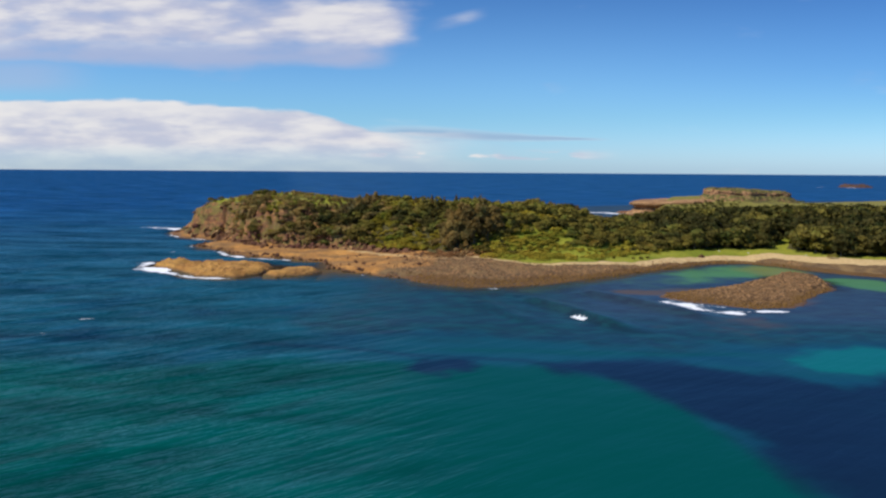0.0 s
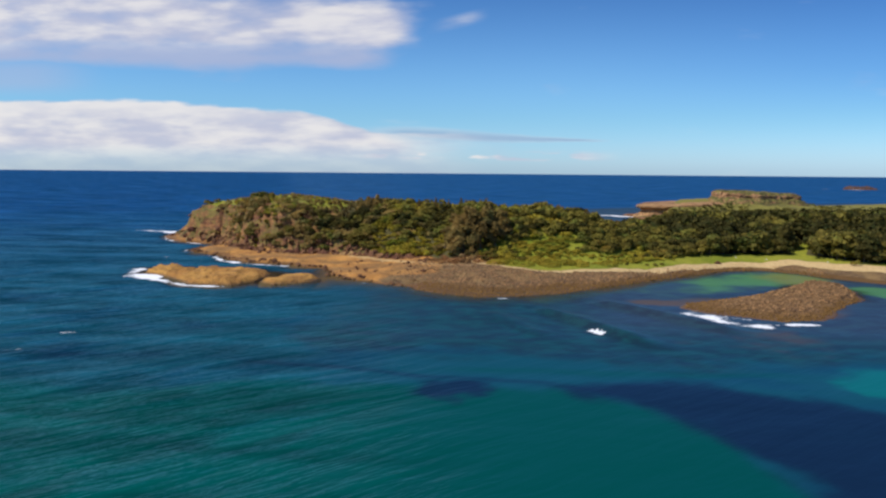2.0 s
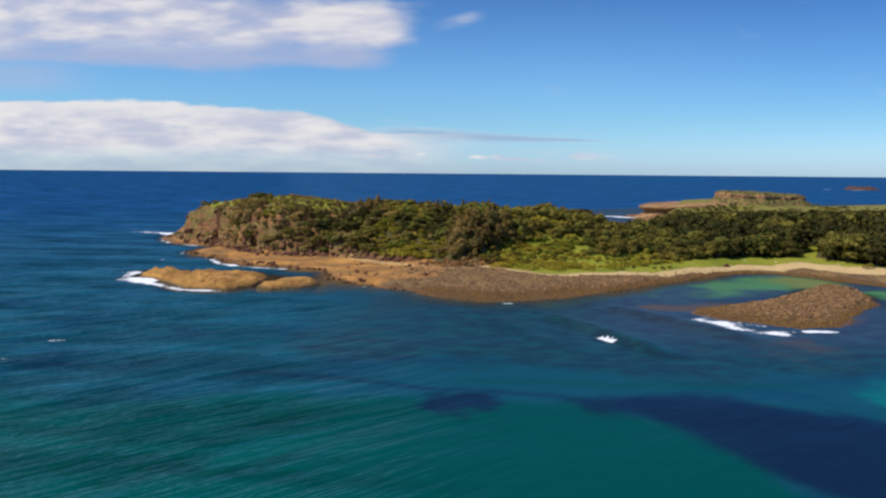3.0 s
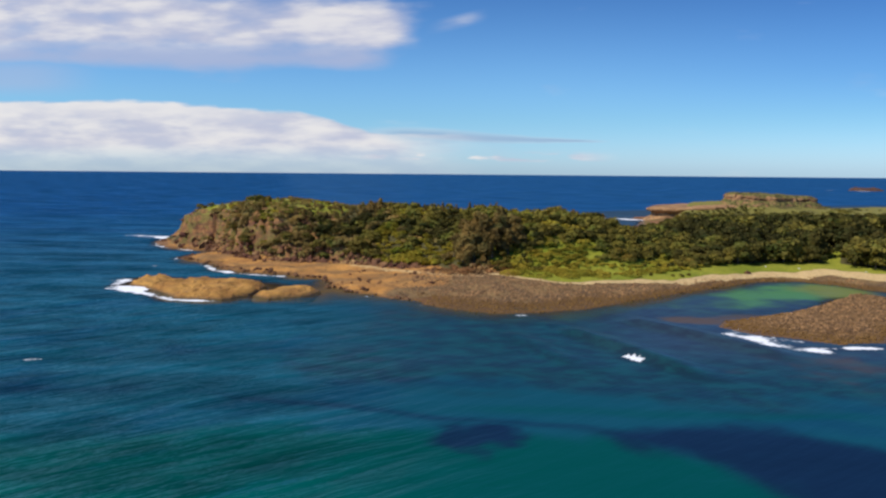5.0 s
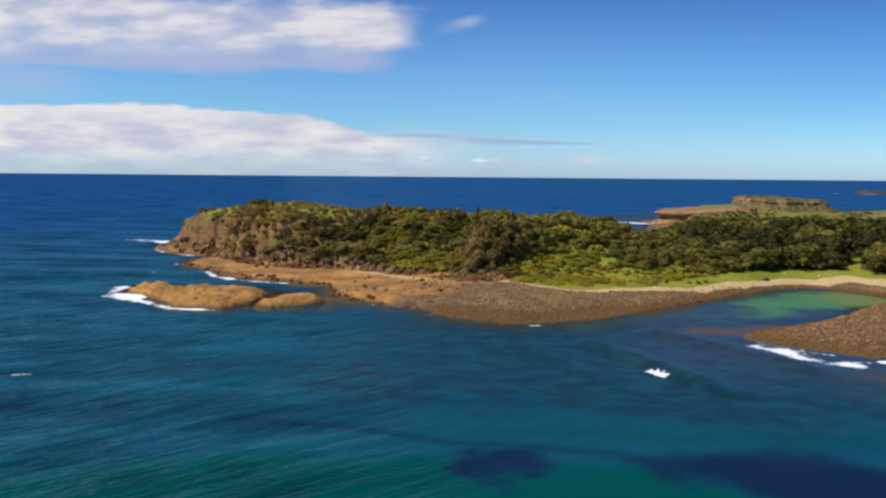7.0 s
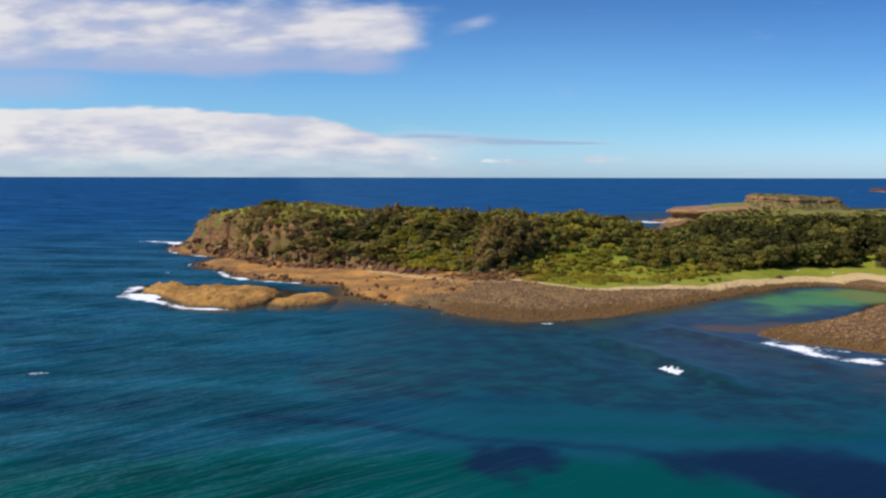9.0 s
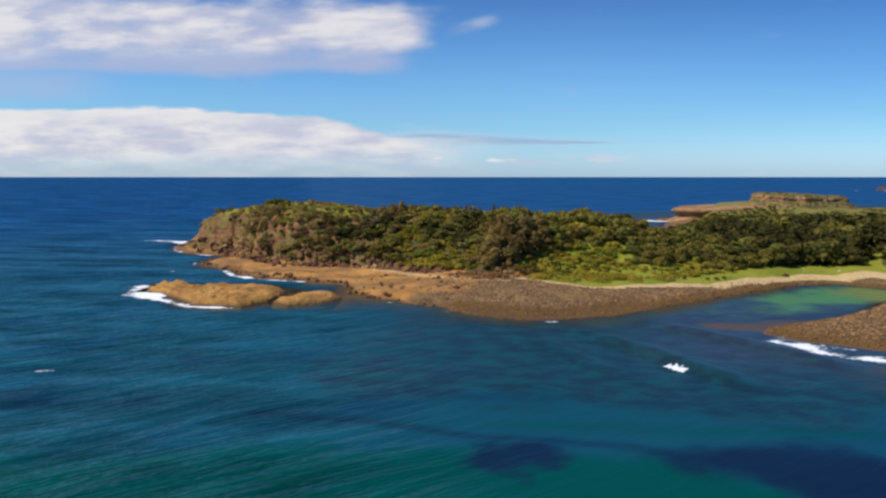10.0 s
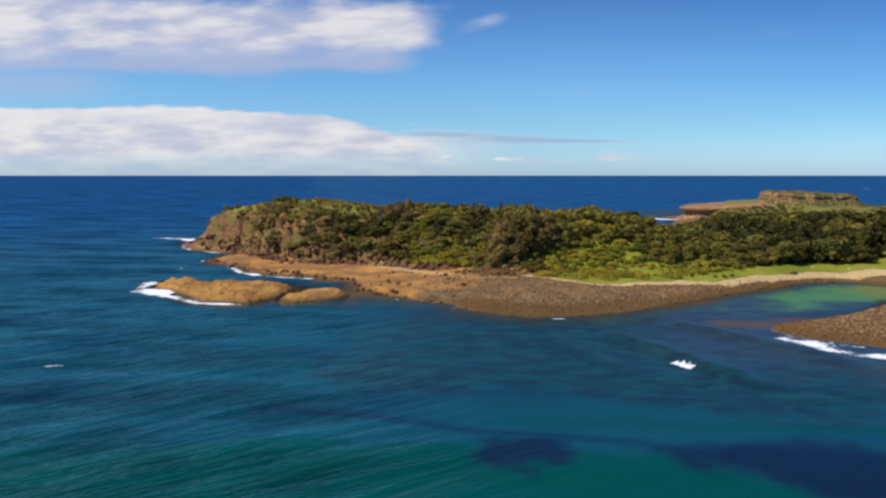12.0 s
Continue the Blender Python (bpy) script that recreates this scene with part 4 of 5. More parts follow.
def crown_lobes(r, kind):
    """Lobes for a crown one metre tall over all, standing on the origin."""
    if kind == "broad":
        k = r.integers(8, 12)
        ang = r.random(k) * 6.283
        z = np.linspace(0.24, 0.78, k)
        rad = r.uniform(0.12, 0.40, k) * (1.15 - 0.5 * z)
        c = np.stack([np.cos(ang) * rad, np.sin(ang) * rad, z], 1)
        return c, r.uniform(0.19, 0.29, k), 0.85
    if kind == "sheoak":
        k = r.integers(8, 12)
        t = np.linspace(0.25, 0.9, k)
        ang = r.random(k) * 6.283
        rad = 0.22 * (1.05 - t) + 0.05
        c = np.stack([np.cos(ang) * rad + 0.06 * t, np.sin(ang) * rad, t], 1)
        return c, 0.19 * (1.15 - t * 0.75) + 0.03, 1.25
    if kind == "pine":
        t = np.linspace(0.2, 0.95, 9)
        c = np.stack([r.normal(size=9) * 0.03, r.normal(size=9) * 0.03, t], 1)
        return c, 0.22 * (1.06 - t) + 0.03, 0.8
    if kind == "mound":
        k = 5
        ang = np.linspace(0, 5.0, k) + r.random(k)
        rad = r.uniform(0.25, 0.75, k)
        c = np.stack([np.cos(ang) * rad, np.sin(ang) * rad, r.uniform(0.05, 0.22, k)], 1)
        return c, r.uniform(0.62, 0.78, k), 0.9
    k = r.integers(5, 8)                                   # shrub: wide and low, down to the ground
    ang = r.random(k) * 6.283
    rad = r.uniform(0.2, 0.65, k)
    c = np.stack([np.cos(ang) * rad, np.sin(ang) * rad, r.uniform(0.25, 0.55, k)], 1)
    return c, r.uniform(0.36, 0.52, k), 0.85


def limb(co, faces, path, radii, sides=6):
    """Adds a tapered tube along a path to the lists co and faces."""
    base = len(co)
    for (p, rad) in zip(path, radii):
        for i in range(sides):
            a = 6.2832 * i / sides
            co.append((p[0] + math.cos(a) * rad, p[1] + math.sin(a) * rad, p[2]))
    for j in range(len(path) - 1):
        for i in range(sides):
            k = (i + 1) % sides
            faces.append((base + j * sides + i, base + j * sides + k, base + (j + 1) * sides + k, base + (j + 1) * sides + i))


def trunk_mesh(name, r, centres, lean, thick=0.024):
    co, faces = [], []
    fork = np.array([lean, 0, 0.34])
    limb(co, faces, [(0, 0, -0.06), (lean * 0.3, 0.01, 0.15), tuple(fork)], [thick * 1.5, thick, thick * 0.8])
    for c in centres[:5]:
        mid = fork * 0.5 + c * 0.5 + np.array([0, 0, -0.03])
        limb(co, faces, [tuple(fork), tuple(mid), tuple(c)], [thick * 0.65, thick * 0.42, thick * 0.15], 5)
    return raw_mesh(name, np.array(co), np.array(faces), True)


def make_variant(kind, seed, count, size):
    r = np.random.default_rng(seed)
    centres, radii, flat = crown_lobes(r, kind)
    co = leaf_cloud(r, centres, radii, count, size, 0.8 if kind == "sheoak" else 0.2, flat)
    return centres, co


KINDS = {
    "broad": ("coastal_tree", "tree", LEAF, 1100, 0.062, "rounded dark green coastal tree at the edge of the wood", "trees of the coastal wood"),
    "sheoak": ("sheoak_tree", "tree", SHEOAK, 1300, 0.042, "wispy dark olive-brown she-oak tree on the slope", "she-oaks"),
    "mound": ("shrub_mound", "shrub", SHRUB, 2200, 0.060, "smooth rounded yellow-green shrub mound on the beach grass", "shrub mounds"),
    "pine": ("pine_tree", "tree", SHEOAK, 520, 0.05, "small dark pointed pine tree on the skyline", "pines on the ridge"),
    "shrub": ("shrub", "shrub", SHRUB, 620, 0.115, "low rounded yellow-green coastal shrub on the grass", "coastal shrubs"),
    "dry": ("dry_shrub", "shrub", DRY, 620, 0.115, "dry brown wind-burnt shrub at the top of the beach", "dry shrubs"),
    "heath": ("heath_bush", "shrub", HEATH, 620, 0.115, "low olive-brown heath bush on the headland slope", "heath bushes"),
    "scrub": ("scrub_bush", "shrub", SCRUB, 620, 0.115, "low dark green scrub bush on the headland slope", "scrub bushes"),
}
MODELS, CLOUDS, FAR_CLOUDS = {}, {}, {}
for kind, (name, category, mat, count, size, label, group) in KINDS.items():
    shape = "shrub" if kind in ("scrub", "dry", "heath") else kind
    MODELS[kind], CLOUDS[kind], FAR_CLOUDS[kind] = [], [], []
    for v in range(4):
        centres, co = make_variant(shape, 100 + 10 * v + len(kind), count, size)
        r = np.random.default_rng(50 + v)
        crown = raw_mesh("crown", co, quads_of(co), False)
        crown.materials.append(mat)
        trunk = trunk_mesh("trunk", r, centres, r.uniform(-0.05, 0.08), 0.024 if shape not in ("shrub", "mound") else 0.03)
        trunk.materials.append(BARK)
        MODELS[kind].append((crown, trunk))
        small = leaf_cloud(np.random.default_rng(300 + v), *crown_lobes(np.random.default_rng(100 + 10 * v + len(kind)), shape)[:2], int(count * 0.62), size * 1.1, 0.3)
        CLOUDS[kind].append(small)
        coarse = leaf_cloud(np.random.default_rng(400 + v), *crown_lobes(np.random.default_rng(100 + 10 * v + len(kind)), shape)[:2], int(count * 0.27), size * 1.6, 0.3)
        FAR_CLOUDS[kind].append(coarse)


def plant(kind, x, y, tall, wide=1.0, label=""):
    """One tree or bush as a thing of its own, with its trunk and crown."""
    name, category, mat, _, _, text, group = KINDS[kind]
    crown, trunk = MODELS[kind][int(rng.integers(4))]
    root = new(name)
    z = float(land_height(np.array([x]), np.array([y]))[0])
    root.matrix_basis = pose(x, y, z - 0.1, 0, 0, float(rng.uniform(0, 360))) @ Matrix.Diagonal((tall * wide, tall * wide, tall, 1))
    tagged(root, label or text, category, group)
    part("trunk", trunk, BARK, root), part("crown", crown, mat, root)
    return root


def wood_height(x, y):
    """How tall the plants grow at a place."""
    t = np.interp(x, [-185, -140, -105, -70, -35, 0, 35, 62, 85, 130, 300], [1.5, 2.5, 2.8, 3.2, 3.6, 3.6, 3.7, 6.0, 7.8, 8.4, 8.4])
    front = smooth(inside_distance(x, y, HILL), 0, 26)
    low = np.interp(x, [-60, -20, 50, 75], [1.0, 0.42, 0.45, 0.95])
    t = t * (low + (1 - low) * front)
    t = t * (1 - 0.55 * smooth(inside_distance(x, y, HILL), 13, 25) * smooth(-x, 78, 92))
    return t * (1 - 0.42 * smooth(y, 380, 450)) * (1 - 0.35 * smooth(y, 450, 540)) * (1 - 0.5 * smooth(y, 540, 590))


TRAIL = [(105, 314), (113, 333), (127, 366)]


def sites(spacing, x0, x1, y0, y1, seed):
    r = np.random.default_rng(seed)
    gx, gy = np.meshgrid(np.arange(x0, x1, spacing), np.arange(y0, y1, spacing))
    gx = gx + (np.arange(gx.shape[0]) % 2)[:, None] * spacing * 0.5
    x = (gx + r.uniform(-0.42, 0.42, gx.shape) * spacing).ravel()
    y = (gy + r.uniform(-0.42, 0.42, gy.shape) * spacing).ravel()
    return x, y


def wooded(x, y):
    inner = inside_distance(x, y, HILL)
    ok = (inner > 1.5 + 2.0 * fbm(x, y, 12, 2, 91)) & (line_distance(x, y, TRAIL) > np.interp(y, [316, 360], [6.4, 5.4]))
    h = land_height(x, y)
    step = 1.5
    slope = np.hypot(land_height(x + step, y) - h, land_height(x, y + step) - h) / step
    cover = fbm(x, y, 16, 3, 55)
    # the seaward end is bare rock below and grass above
    bare = np.interp(x, [-190, -160, -135, -110, -85, -65], [0.25, -0.10, -0.60, -0.75, -0.85, -1.0])
    bare = bare + 0.7 * smooth(slope, 0.7, 1.2) * smooth(-x, 60, 80) * smooth(5.5 - h, 0, 2.5)
    bare = bare - 0.65 * smooth(h, 6, 11) * smooth(x, -172, -150)
    ok &= cover > bare
    # grass strip along the top of the headland
    top = smooth(inner, 23, 31) * smooth(-x, 80, 96)
    ok &= cover > top * 1.2 - 0.98
    ok &= ~((y > 596) & (cover < np.interp(y, [596, 650], [-0.10, 0.26])))
    ok &= inner < 400
    return ok


def build_wood():
    x, y = [], []
    for spacing, box, seed in ((2.8, (-192, -18, 288, 402), 1), (3.4, (-18, 66, 276, 430), 2), (4.4, (66, 205, 300, 372), 3), (4.8, (62, 290, 372, 545), 4), (4.2, (76, 290, 545, 690), 5)):
        sx, sy = sites(spacing, box[0], box[1], box[2], box[3], seed)
        x.append(sx), y.append(sy)
    x, y = np.concatenate(x), np.concatenate(y)
    keep = wooded(x, y)
    x, y = x[keep], y[keep]
    r = np.random.default_rng(11)
    tall = wood_height(x, y) * np.clip(np.exp(r.normal(size=len(x)) * 0.24), 0.65, 1.45)
    z = land_height(x, y)
    inner = inside_distance(x, y, HILL)
    tone_field = 0.74 - 0.50 * smooth(x, 0, 64) + 1.1 * fbm(x, y, 22, 3, 23) + r.normal(size=len(x)) * 0.28
    dark = np.zeros(len(x), bool)
    for cx, cy, rx, ry in ((-92, 352, 19, 11), (-29, 294, 8, 7), (20, 372, 20, 14), (-140, 352, 9, 7), (-4, 388, 14, 8)):
        dark |= np.hypot((x - cx) / rx, (y - cy) / ry) < 1 + 0.3 * r.normal(size=len(x))
    glade = (np.hypot((x + 60) / 15, (y - 310) / 8) < 1) | (np.hypot((x + 66 + (y - 325) * 0.3) / 6, (y - 325) / 14) < 1)
    bright = (glade | (fbm(x, y, 13, 2, 37) > np.interp(x, [-60, -15, 30, 60, 80], [0.30, 0.12, 0.18, 0.5, 0.9]))) & ~dark
    # the front rows stand as things of their own
    own = (inner < np.interp(x, [-60, 0, 66, 80], [9, 11, 14, 17])) & (x < 165) & (x > -150)
    order = np.flatnonzero(own)
    r.shuffle(order)
    single = np.zeros(len(x), bool)
    single[order[:420]] = True
    clouds = {"leaf": [], "needle": [], "shrub": [], "heath": []}
    tones = {"leaf": [], "needle": [], "shrub": [], "heath": []}
    stems_co, stems_faces = [], []
    for i in range(len(x)):
        low = tall[i] < 3.4
        if dark[i]:
            kind = "sheoak"
            tall[i] = max(tall[i] * (0.9 if x[i] > 15 else 1.05 if y[i] > 360 else 1.35), 2.5)
        elif bright[i]:
            kind = "shrub"
            tall[i] *= 0.62
        else:
            kind = "scrub" if low else "broad"
            if low and x[i] < -20 and r.random() < np.interp(x[i], [-100, -58, -20], [0.9, 0.45, 0.1]):
                kind = "heath"
                tall[i] *= 0.85
        wide = r.uniform(0.9, 1.25)
        if kind == "heath":
            wide *= 1.25
        if kind == "broad":
            wide *= 1.1 + 0.5 * smooth(6 - tall[i], 0, 4)
        if single[i]:
            plant(kind, float(x[i]), float(y[i]), float(tall[i]), float(wide))
            continue
        co = (CLOUDS if inner[i] < 25 and y[i] < 368 else FAR_CLOUDS)[kind][r.integers(4)]
        if y[i] > 500:
            co = co.reshape(-1, 4, 3)[::2].reshape(-1, 3)
        a = r.uniform(0, 6.283)
        turn = np.array([[math.cos(a), -math.sin(a), 0], [math.sin(a), math.cos(a), 0], [0, 0, 1]])
        co = (co @ turn.T) * np.array([tall[i] * wide, tall[i] * wide, tall[i]]) + np.array([x[i], y[i], z[i] - 0.1])
        key = {"sheoak": "needle", "shrub": "shrub", "heath": "heath"}.get(kind, "leaf")
        clouds[key].append(co)
        tones[key].append(np.full(len(co), np.clip(tone_field[i], 0, 1)))
        if kind == "broad":
            limb(stems_co, stems_faces, [(x[i], y[i], z[i] - 0.5), (x[i] + 0.1, y[i], z[i] + tall[i] * 0.55)], [tall[i] * 0.024, tall[i] * 0.012], 4)
    for key, mat, name, label in (("leaf", LEAF_STUFF, "woodland_crowns", "dense dark and mid-green coastal wood over the headland"),
                                  ("needle", SHEOAK_STUFF, "sheoak_crowns", "dark olive-brown she-oak thicket on the headland"),
                                  ("heath", HEATH_STUFF, "heath_thicket", "low olive-brown heath over the headland slope"),
                                  ("shrub", SHRUB_STUFF, "shrub_thicket", "yellow-green shrub thicket between the trees")):
        co = np.concatenate(clouds[key])
        mesh = raw_mesh(name, co, quads_of(co), False)
        give(mesh, "tone", np.concatenate(tones[key]))
        mesh.materials.append(mat)
        tagged(new(name, mesh), label, "woodland", kind="stuff")
    mesh = raw_mesh("woodland_stems", np.array(stems_co), np.array(stems_faces))
    mesh.materials.append(BARK)
    tagged(new("woodland_stems", mesh), "grey-brown stems inside the coastal wood", "woodland", kind="stuff")


SHEOAK_STUFF = material("sheoak_needle_wood", shader_leaf((0.160, 0.120, 0.037), (0.305, 0.222, 0.066), True))
build_wood()


def build_thicket():
    """Low bright shrubs that fill the slope between the lawn and the wood."""
    sx, sy = sites(2.3, -38, 58, 276, 322, 21)
    inner = inside_distance(sx, sy, HILL)
    lawn = inside_distance(sx, sy, GRASS)
    lump = fbm(sx, sy, 11, 3, 41)
    keep = (lawn > 8.0 + 5 * lump) & (inner < np.interp(sx, [20, 58], [10, 4]) + 16 * lump) & (lump > -0.32)
    r = np.random.default_rng(31)
    sx, sy, lump = sx[keep], sy[keep], lump[keep]
    z = land_height(sx, sy)
    out, tones = [], []
    for i in range(len(sx)):
        tall = (1.1 + 1.7 * max(lump[i], -0.2)) * r.uniform(0.75, 1.3)
        if r.random() < 0.2:
            plant("shrub", float(sx[i]), float(sy[i]), float(tall), 1.25)
            continue
        co = CLOUDS["shrub"][r.integers(4)]
        a = r.uniform(0, 6.283)
        turn = np.array([[math.cos(a), -math.sin(a), 0], [math.sin(a), math.cos(a), 0], [0, 0, 1]])
        out.append((co @ turn.T) * np.array([tall * 1.3, tall * 1.3, tall]) + np.array([sx[i], sy[i], z[i] - 0.15]))
        tones.append(np.full(len(co), np.clip(0.72 + 0.9 * fbm(sx[i], sy[i], 9, 2, 43) + r.normal() * 0.12, 0, 1)))
    co = np.concatenate(out)
    mesh = raw_mesh("low_shrubs", co, quads_of(co), False)
    give(mesh, "tone", np.concatenate(tones))
    mesh.materials.append(SHRUB_STUFF)
    tagged(new("low_shrubs", mesh), "billowing low yellow-green shrubs behind the beach grass", "shrubs", kind="stuff")


build_thicket()

# single plants that stand apart
plant("scrub", 125.5, 306.0, 2.6, 0.75, "dark lone bush on the pale sand by the grass")
for x, y, tall in ((44, 296, 1.0), (47, 297, 1.3), (50, 299, 1.1), (36, 295, 1.0)):
    plant("scrub", x, y, tall, 0.9, "small dark bush on the grass strip behind the beach")
for x, y, tall, wide in ((-5, 282, 2.4, 1.5), (6, 284, 2.0, 1.8), (-15, 284, 2.5, 1.5), (18, 288, 1.9, 1.7), (-10, 288, 2.8, 1.5), (12, 290, 2.4, 1.6), (29, 291, 1.8, 1.6), (1, 291, 2.8, 1.6)):
    plant("mound", x, y, tall, wide)
for x, y, tall in ((-36, 284, 1.6), (-33, 285, 2.0), (-29, 286, 2.2), (-26, 284, 1.5), (-31, 282, 1.2), (-22, 287, 1.9), (-38, 288, 1.8), (-35, 290, 1.7), (-31, 291, 1.9), (-27, 290, 1.6), (-24, 292, 1.8), (-41, 291, 1.5), (-29, 294, 2.0), (-36, 294, 1.9), (-33, 288, 1.4)):
    plant("dry", x, y, tall, 1.2)
for x, y, tall in ((-60, 311, 3.0), (-56, 309, 3.6), (-52, 308, 3.4), (-48, 306, 3.0), (-54, 313, 3.2), (-44, 303, 2.6)):
    plant("shrub", x, y, tall, 1.1, "bright yellow-green shrub at the foot of the slope")
for x, y, tall in ((-47, 350, 6.2), (-41, 351, 5.4), (-35, 351, 6.6), (-33, 353, 5.6), (-26, 354, 5.8), (-23, 352, 6.6), (-55, 349, 5.4)):
    plant("pine", x, y, tall)
for x, y, tall in ((-147, 385, 5.2), (-151, 386, 4.4), (-143, 386, 4.2), (-182, 394, 3.4), (-188, 393, 3.0), (-177, 395, 2.2)):
    plant("scrub", x, y, tall, 1.0, "dark rounded bush on the headland's grassy top")
for x, y, tall in ((-33, 297, 10), (-29, 298, 11), (-22, 299, 11), (-16, 301, 10), (-31, 303, 12), (-25, 304, 12.5), (-20, 307, 12), (-13, 305, 9.5), (-27, 310, 12), (-20, 313, 11.5), (-37, 302, 9.5), (-33, 309, 11), (-14, 311, 10)):
    plant("sheoak", x, y, tall, 1.15, "tall wispy dark brown-green she-oak above the beach")


# ---- boulders and stones ----
def stone_corners(r, rough=0.25):
    """A worn stone: a cube-sphere of 26 corners, knocked about."""
    g = np.array([(a, b, c) for a in (-1, 0, 1) for b in (-1, 0, 1) for c in (-1, 0, 1) if (a, b, c) != (0, 0, 0)], float)
    return unit(g) * (1 + r.normal(size=(26, 1)) * rough * 0.5) * (1 + 0.25 * np.abs(g).max(1, keepdims=True) - 0.1 * (np.abs(g).sum(1, keepdims=True)))


def stone_faces():
    g = [(a, b, c) for a in (-1, 0, 1) for b in (-1, 0, 1) for c in (-1, 0, 1) if (a, b, c) != (0, 0, 0)]
    index = {p: i for i, p in enumerate(g)}
    faces = []
    for axis in range(3):
        for side in (-1, 1):
            for u in (-1, 0):
                for v in (-1, 0):
                    loop = []
                    for du, dv in ((0, 0), (1, 0), (1, 1), (0, 1)):
                        p = [0, 0, 0]
                        p[axis], p[(axis + 1) % 3], p[(axis + 2) % 3] = side, u + du, v + dv
                        loop.append(index[tuple(p)])
                    faces.append(loop if side == 1 else loop[::-1])
    return np.array(faces)


STONE_FACES = stone_faces()


def build_boulders():
    """Fallen blocks along the foot of the cliff, each a thing of its own."""
    r = np.random.default_rng(5)
    meshes = []
    for k in range(6):
        mesh = raw_mesh("boulder", stone_corners(r, 0.45), STONE_FACES, False)
        mesh.materials.append(BOULDER)
        meshes.append(mesh)
    foot = [(-166, 364), (-150, 350), (-128, 328), (-110, 321), (-87, 316), (-68, 311), (-52, 303), (-42, 294)]
    spots = []
    for (ax, ay), (bx, by) in zip(foot, foot[1:]):
        for _ in range(int(math.hypot(bx - ax, by - ay) * 1.5)):
            t, off = r.random(), r.normal() * 2.6 + 1.0
            spots.append((ax + (bx - ax) * t + r.normal(), ay + (by - ay) * t + off, r.uniform(0.35, 1.15) * (1.0 if ax < -60 else 0.6)))
    for _ in range(36):
        spots.append((r.uniform(-75, -36), r.uniform(268, 296), r.uniform(0.35, 0.8)))
    edge = [p for p in COAST_FRONT if -170 < p[0] < -44]
    for (ax, ay), (bx, by) in zip(edge, edge[1:]):
        for _ in range(int(math.hypot(bx - ax, by - ay) * 0.75)):
            t = r.random()
            spots.append((ax + (bx - ax) * t + r.normal() * 0.8, ay + (by - ay) * t + r.uniform(-0.5, 3.0), r.uniform(0.35, 0.95)))
    for x, y, size in spots:
        z = float(land_height(np.array([x]), np.array([y]))[0])
        ob = new("boulder", meshes[int(r.integers(6))])
        ob.matrix_basis = pose(x, y, z + size * 0.15, r.uniform(-25, 25), r.uniform(-25, 25), r.uniform(0, 360)) @ Matrix.Diagonal((size * r.uniform(0.8, 1.4), size, size * r.uniform(0.6, 0.95), 1))
        tagged(ob, "dark reddish-brown fallen boulder at the cliff foot" if float(inside_distance(x, y, COAST)) > 12 else "wet dark brown boulder at the water's edge" if float(inside_distance(x, y, COAST)) < 4 else "brown boulder lying on the rock shelf", "boulder", "fallen boulders")


def build_stones(name, label, spots, size_low, size_high, seed, height):
    r = np.random.default_rng(seed)
    shapes = [stone_corners(r, 0.3) for _ in range(8)]
    x, y = spots
    z = height(x, y)
    out = []
    for i in range(len(x)):
        s = r.uniform(size_low, size_high) * (1.6 if r.random() < 0.06 else 1)
        a = r.uniform(0, 6.283)
        c = shapes[r.integers(8)] * np.array([s * r.uniform(0.8, 1.4), s, s * 0.7])
        out.append(np.stack([c[:, 0] * math.cos(a) - c[:, 1] * math.sin(a) + x[i], c[:, 0] * math.sin(a) + c[:, 1] * math.cos(a) + y[i], c[:, 2] + z[i]], 1))
    n = len(out)
    faces = (STONE_FACES[None] + 26 * np.arange(n)[:, None, None]).reshape(-1, 4)
    mesh = raw_mesh(name, np.concatenate(out), faces, False)
    mesh.materials.append(STONE_BITS)
    return tagged(new(name, mesh), label, "stones", kind="stuff")


def shader_stones(n):
    rnd = n.add("ShaderNodeNewGeometry").outputs["Random Per Island"]
    colour = n.mix(n.ramp(rnd, 0.0, 1.0), (0.090, 0.050, 0.024), (0.38, 0.210, 0.088))
    at = n.place()
    colour = n.mix(n.math("MULTIPLY", n.ramp(n.noise(at, 0.08, 3, 0.6), 0.4, 0.65), 0.5), colour, (0.22, 0.125, 0.055))
    split = n.add("ShaderNodeSeparateXYZ")
    n.put(at, split.inputs[0])
    colour = n.mix(n.ramp(split.outputs[2], 0.5, 1.4, 0.85, 0), colour, (0.150, 0.078, 0.017))
    return principled(n, colour, 0.9, n.bump(n.noise(at, 4.0, 3, 0.6), 0.4, 0.2)).outputs[0]


STONE_BITS = material("loose_stones", shader_stones)


def beach_spots(count, seed):
    r = np.random.default_rng(seed)
    x, y = r.uniform(-52, 112, count), r.uniform(228, 318, count)
    d, inner = inside_distance(x, y, COAST), inside_distance(x, y, HILL)
    lawn = inside_distance(x, y, GRASS)
    strip = np.interp(x, [-60, -10, 30, 60, 90, 130], [3.0, 3.0, 3.4, 4.6, 6.6, 12.0])
    ok = (d > -1.0 + 7.0 * smooth(x, -75, -55) * smooth(22 - x, 0, 14) * (r.random(count) < 0.62) + r.normal(size=count)) & (lawn < -strip + r.normal(size=count) * 1.2) & (inner < -3) & (r.random(count) < np.interp(x, [-52, -36], [0.1, 1.0]))
    return x[ok], y[ok]


def bank_spots(count, seed):
    r = np.random.default_rng(seed)
    x, y = r.uniform(40, 108, count), r.uniform(204, 276, count)
    ok = inside_distance(x, y, MOUND) > -0.5
    return x[ok], y[ok]


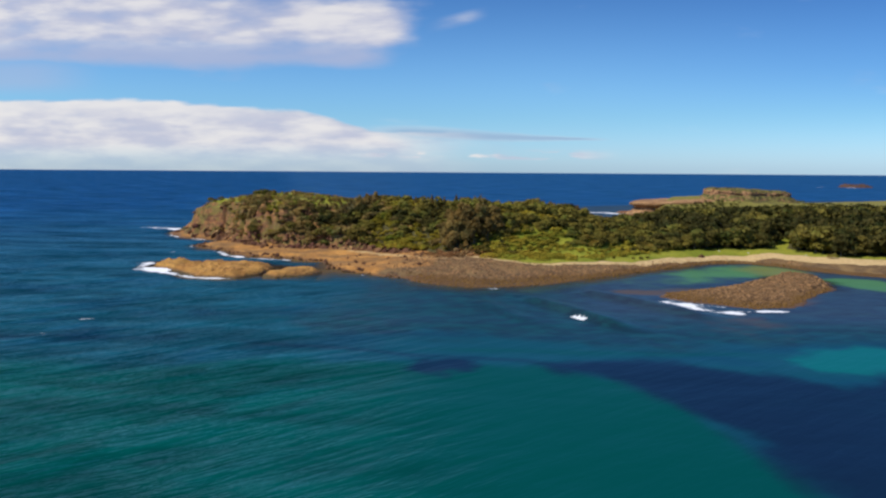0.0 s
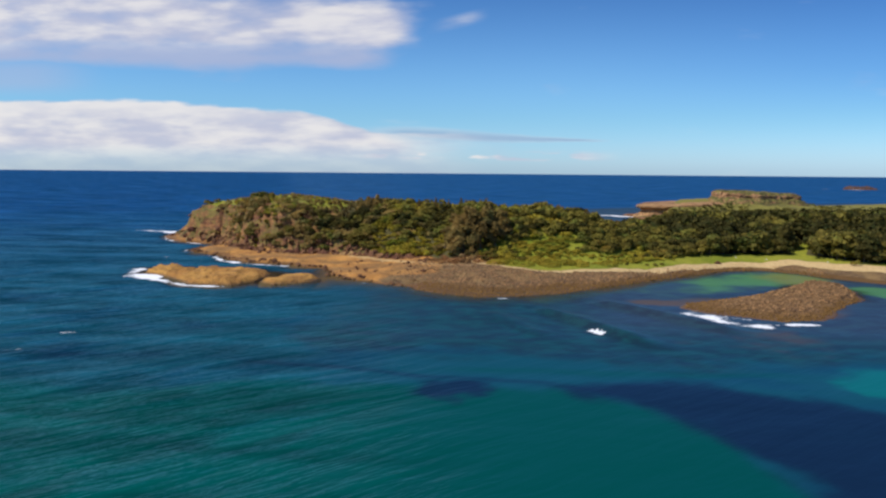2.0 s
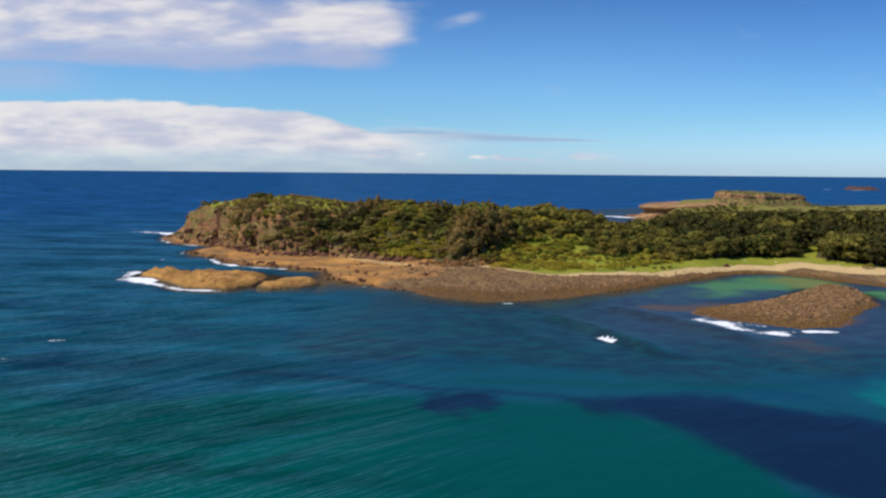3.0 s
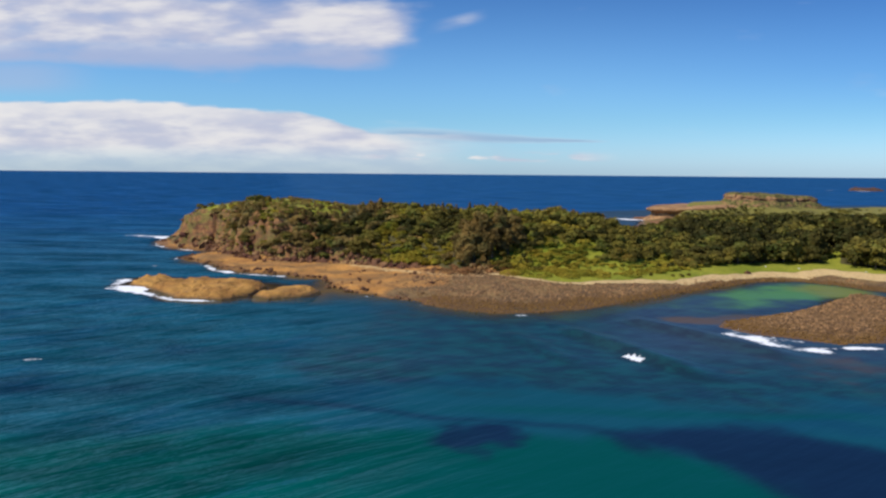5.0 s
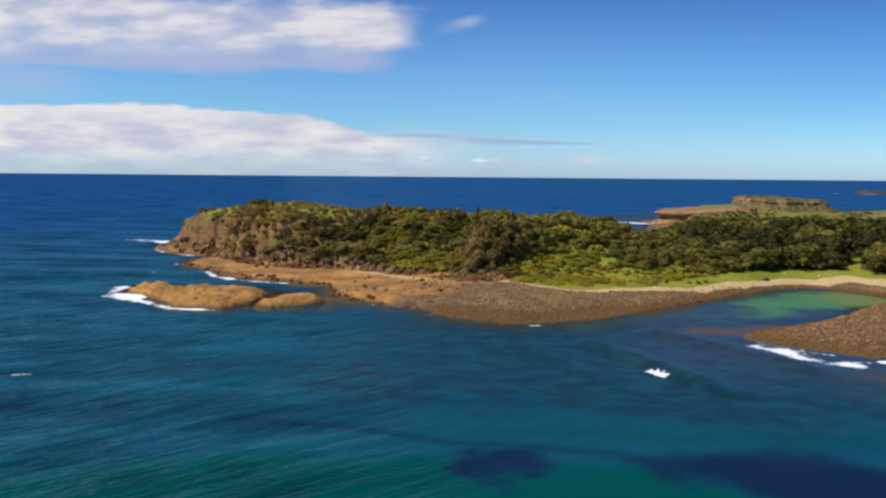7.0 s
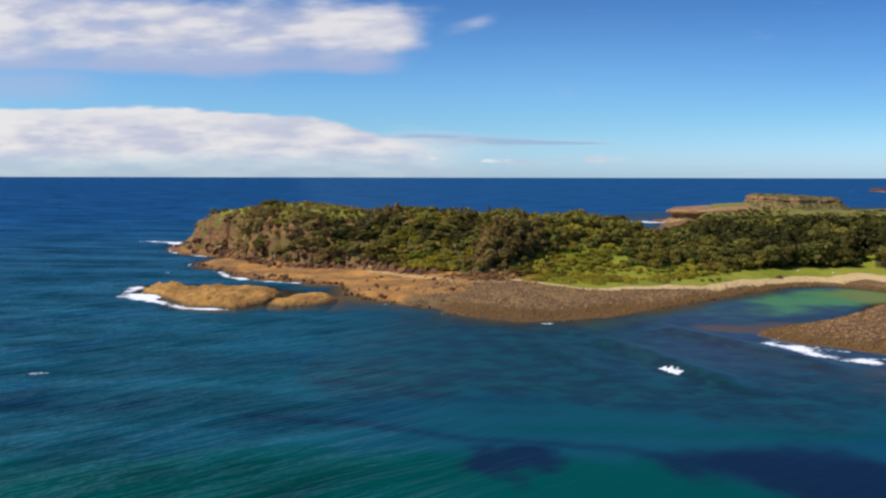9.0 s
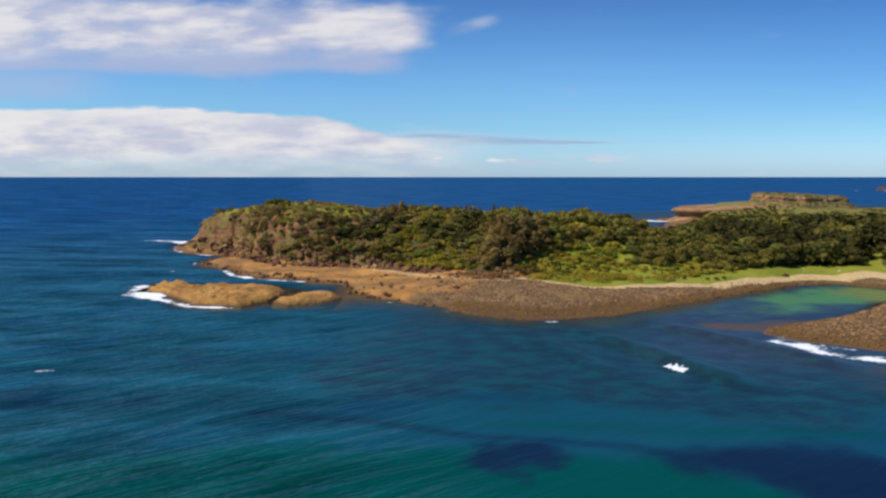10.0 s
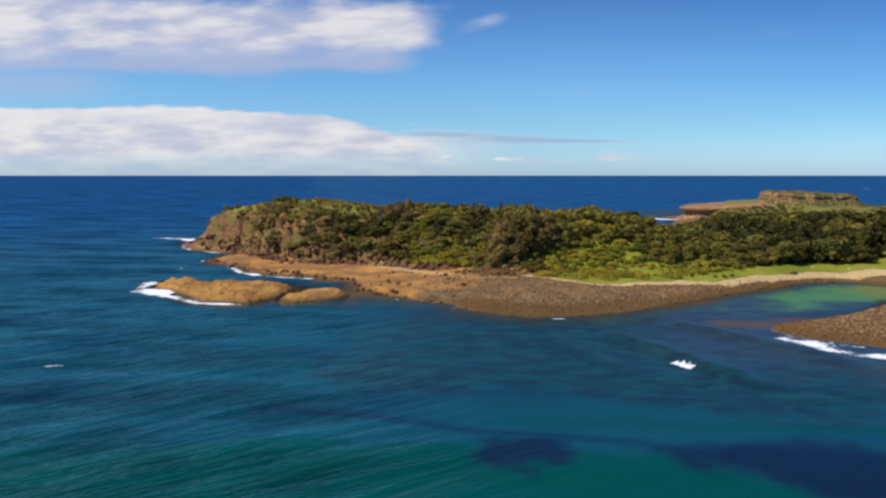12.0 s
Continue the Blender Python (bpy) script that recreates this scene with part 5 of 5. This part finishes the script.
def bank_height(x, y):
    return rock_height(x, y, *BANK)[0] + 0.05


def build_crags():
    """Broken rock standing out of the cliff face."""
    r = np.random.default_rng(71)
    x, y = r.uniform(-204, -52, 26000), r.uniform(300, 412, 26000)
    h = land_height(x, y)
    slope = np.hypot(land_height(x + 1.2, y) - h, land_height(x, y + 1.2) - h) / 1.2
    foot = line_distance(x, y, [(-186, 374), (-163, 366), (-150, 351), (-128, 328), (-110, 321), (-87, 316), (-66, 311), (-50, 304)])
    inner = inside_distance(x, y, HILL)
    likely = smooth(slope, 0.5, 1.0) * np.interp(x, [-200, -150, -110, -70, -52], [1.0, 1.0, 0.75, 0.3, 0.15]) + 0.9 * smooth(7 - foot, 0, 4)
    ok = (inner > -4) & (h < 19) & (r.random(len(x)) < (likely * 0.05 + 0.22 * smooth(5.0 - foot, 0, 3) * smooth(x, -172, -150)) * np.where(h > 7, 0.3, 1.0))
    x, y, h = x[ok], y[ok], h[ok]
    shapes = [stone_corners(r, 0.6) for _ in range(10)]
    out = []
    for i in range(len(x)):
        s = r.uniform(0.45, 1.25) * (1.7 if r.random() < 0.12 else 1)
        a = r.uniform(0, 6.283)
        c = shapes[r.integers(10)] * np.array([s * r.uniform(0.8, 1.5), s, s * r.uniform(0.6, 1.3)])
        out.append(np.stack([c[:, 0] * math.cos(a) - c[:, 1] * math.sin(a) + x[i], c[:, 0] * math.sin(a) + c[:, 1] * math.cos(a) + y[i], c[:, 2] + h[i]], 1))
    faces = (STONE_FACES[None] + 26 * np.arange(len(out))[:, None, None]).reshape(-1, 4)
    mesh = raw_mesh("cliff_crags", np.concatenate(out), faces, False)
    mesh.materials.append(material("crag_rock", shader_crags))
    tagged(new("cliff_crags", mesh), "broken reddish-brown and ochre rock along the cliff", "crags", kind="stuff")


def shader_crags(n):
    rnd = n.add("ShaderNodeNewGeometry").outputs["Random Per Island"]
    at = n.place()
    colour = rock_colour(n, at, (0.32, 0.165, 0.068), (0.18, 0.080, 0.037), (0.050, 0.028, 0.018))
    colour = n.mix(n.ramp(rnd, 0.40, 0.8), colour, (0.105, 0.038, 0.023))
    colour = n.mix(n.ramp(rnd, 0.9, 1.0), colour, (0.42, 0.25, 0.10))
    return principled(n, colour, 0.92, n.bump(n.noise(at, 1.6, 5, 0.65), 0.8, 0.5)).outputs[0]


build_boulders()


def lone_stone(x, y, size, mat, label):
    mesh = raw_mesh("stone", stone_corners(np.random.default_rng(int(x * 10)), 0.3), STONE_FACES, False)
    mesh.materials.append(mat)
    ob = new("stone", mesh)
    ob.matrix_basis = pose(x, y, float(land_height(np.array([x]), np.array([y]))[0]) + size * 0.3, 0, 0, x * 7) @ Matrix.Diagonal((size * 1.3, size, size * 0.7, 1))
    tagged(ob, label, "stone")


PALE_STONES = [(85, 324), (97, 322.5), (118.5, 315)]
lone_stone(75.0, 313.5, 1.0, BOULDER, "single dark stone on the pale sand")
for x, y in PALE_STONES:
    lone_stone(x, y, 0.30, PALE, "pale grey stone lying on the grass by the wood")
build_crags()
build_stones("beach_stones", "grey-brown stones covering the boulder beach", beach_spots(25000, 61), 0.14, 0.36, 62, land_height)
build_stones("bank_stones", "brown stones heaped over the boulder bank", bank_spots(11000, 63), 0.13, 0.34, 64, bank_height)
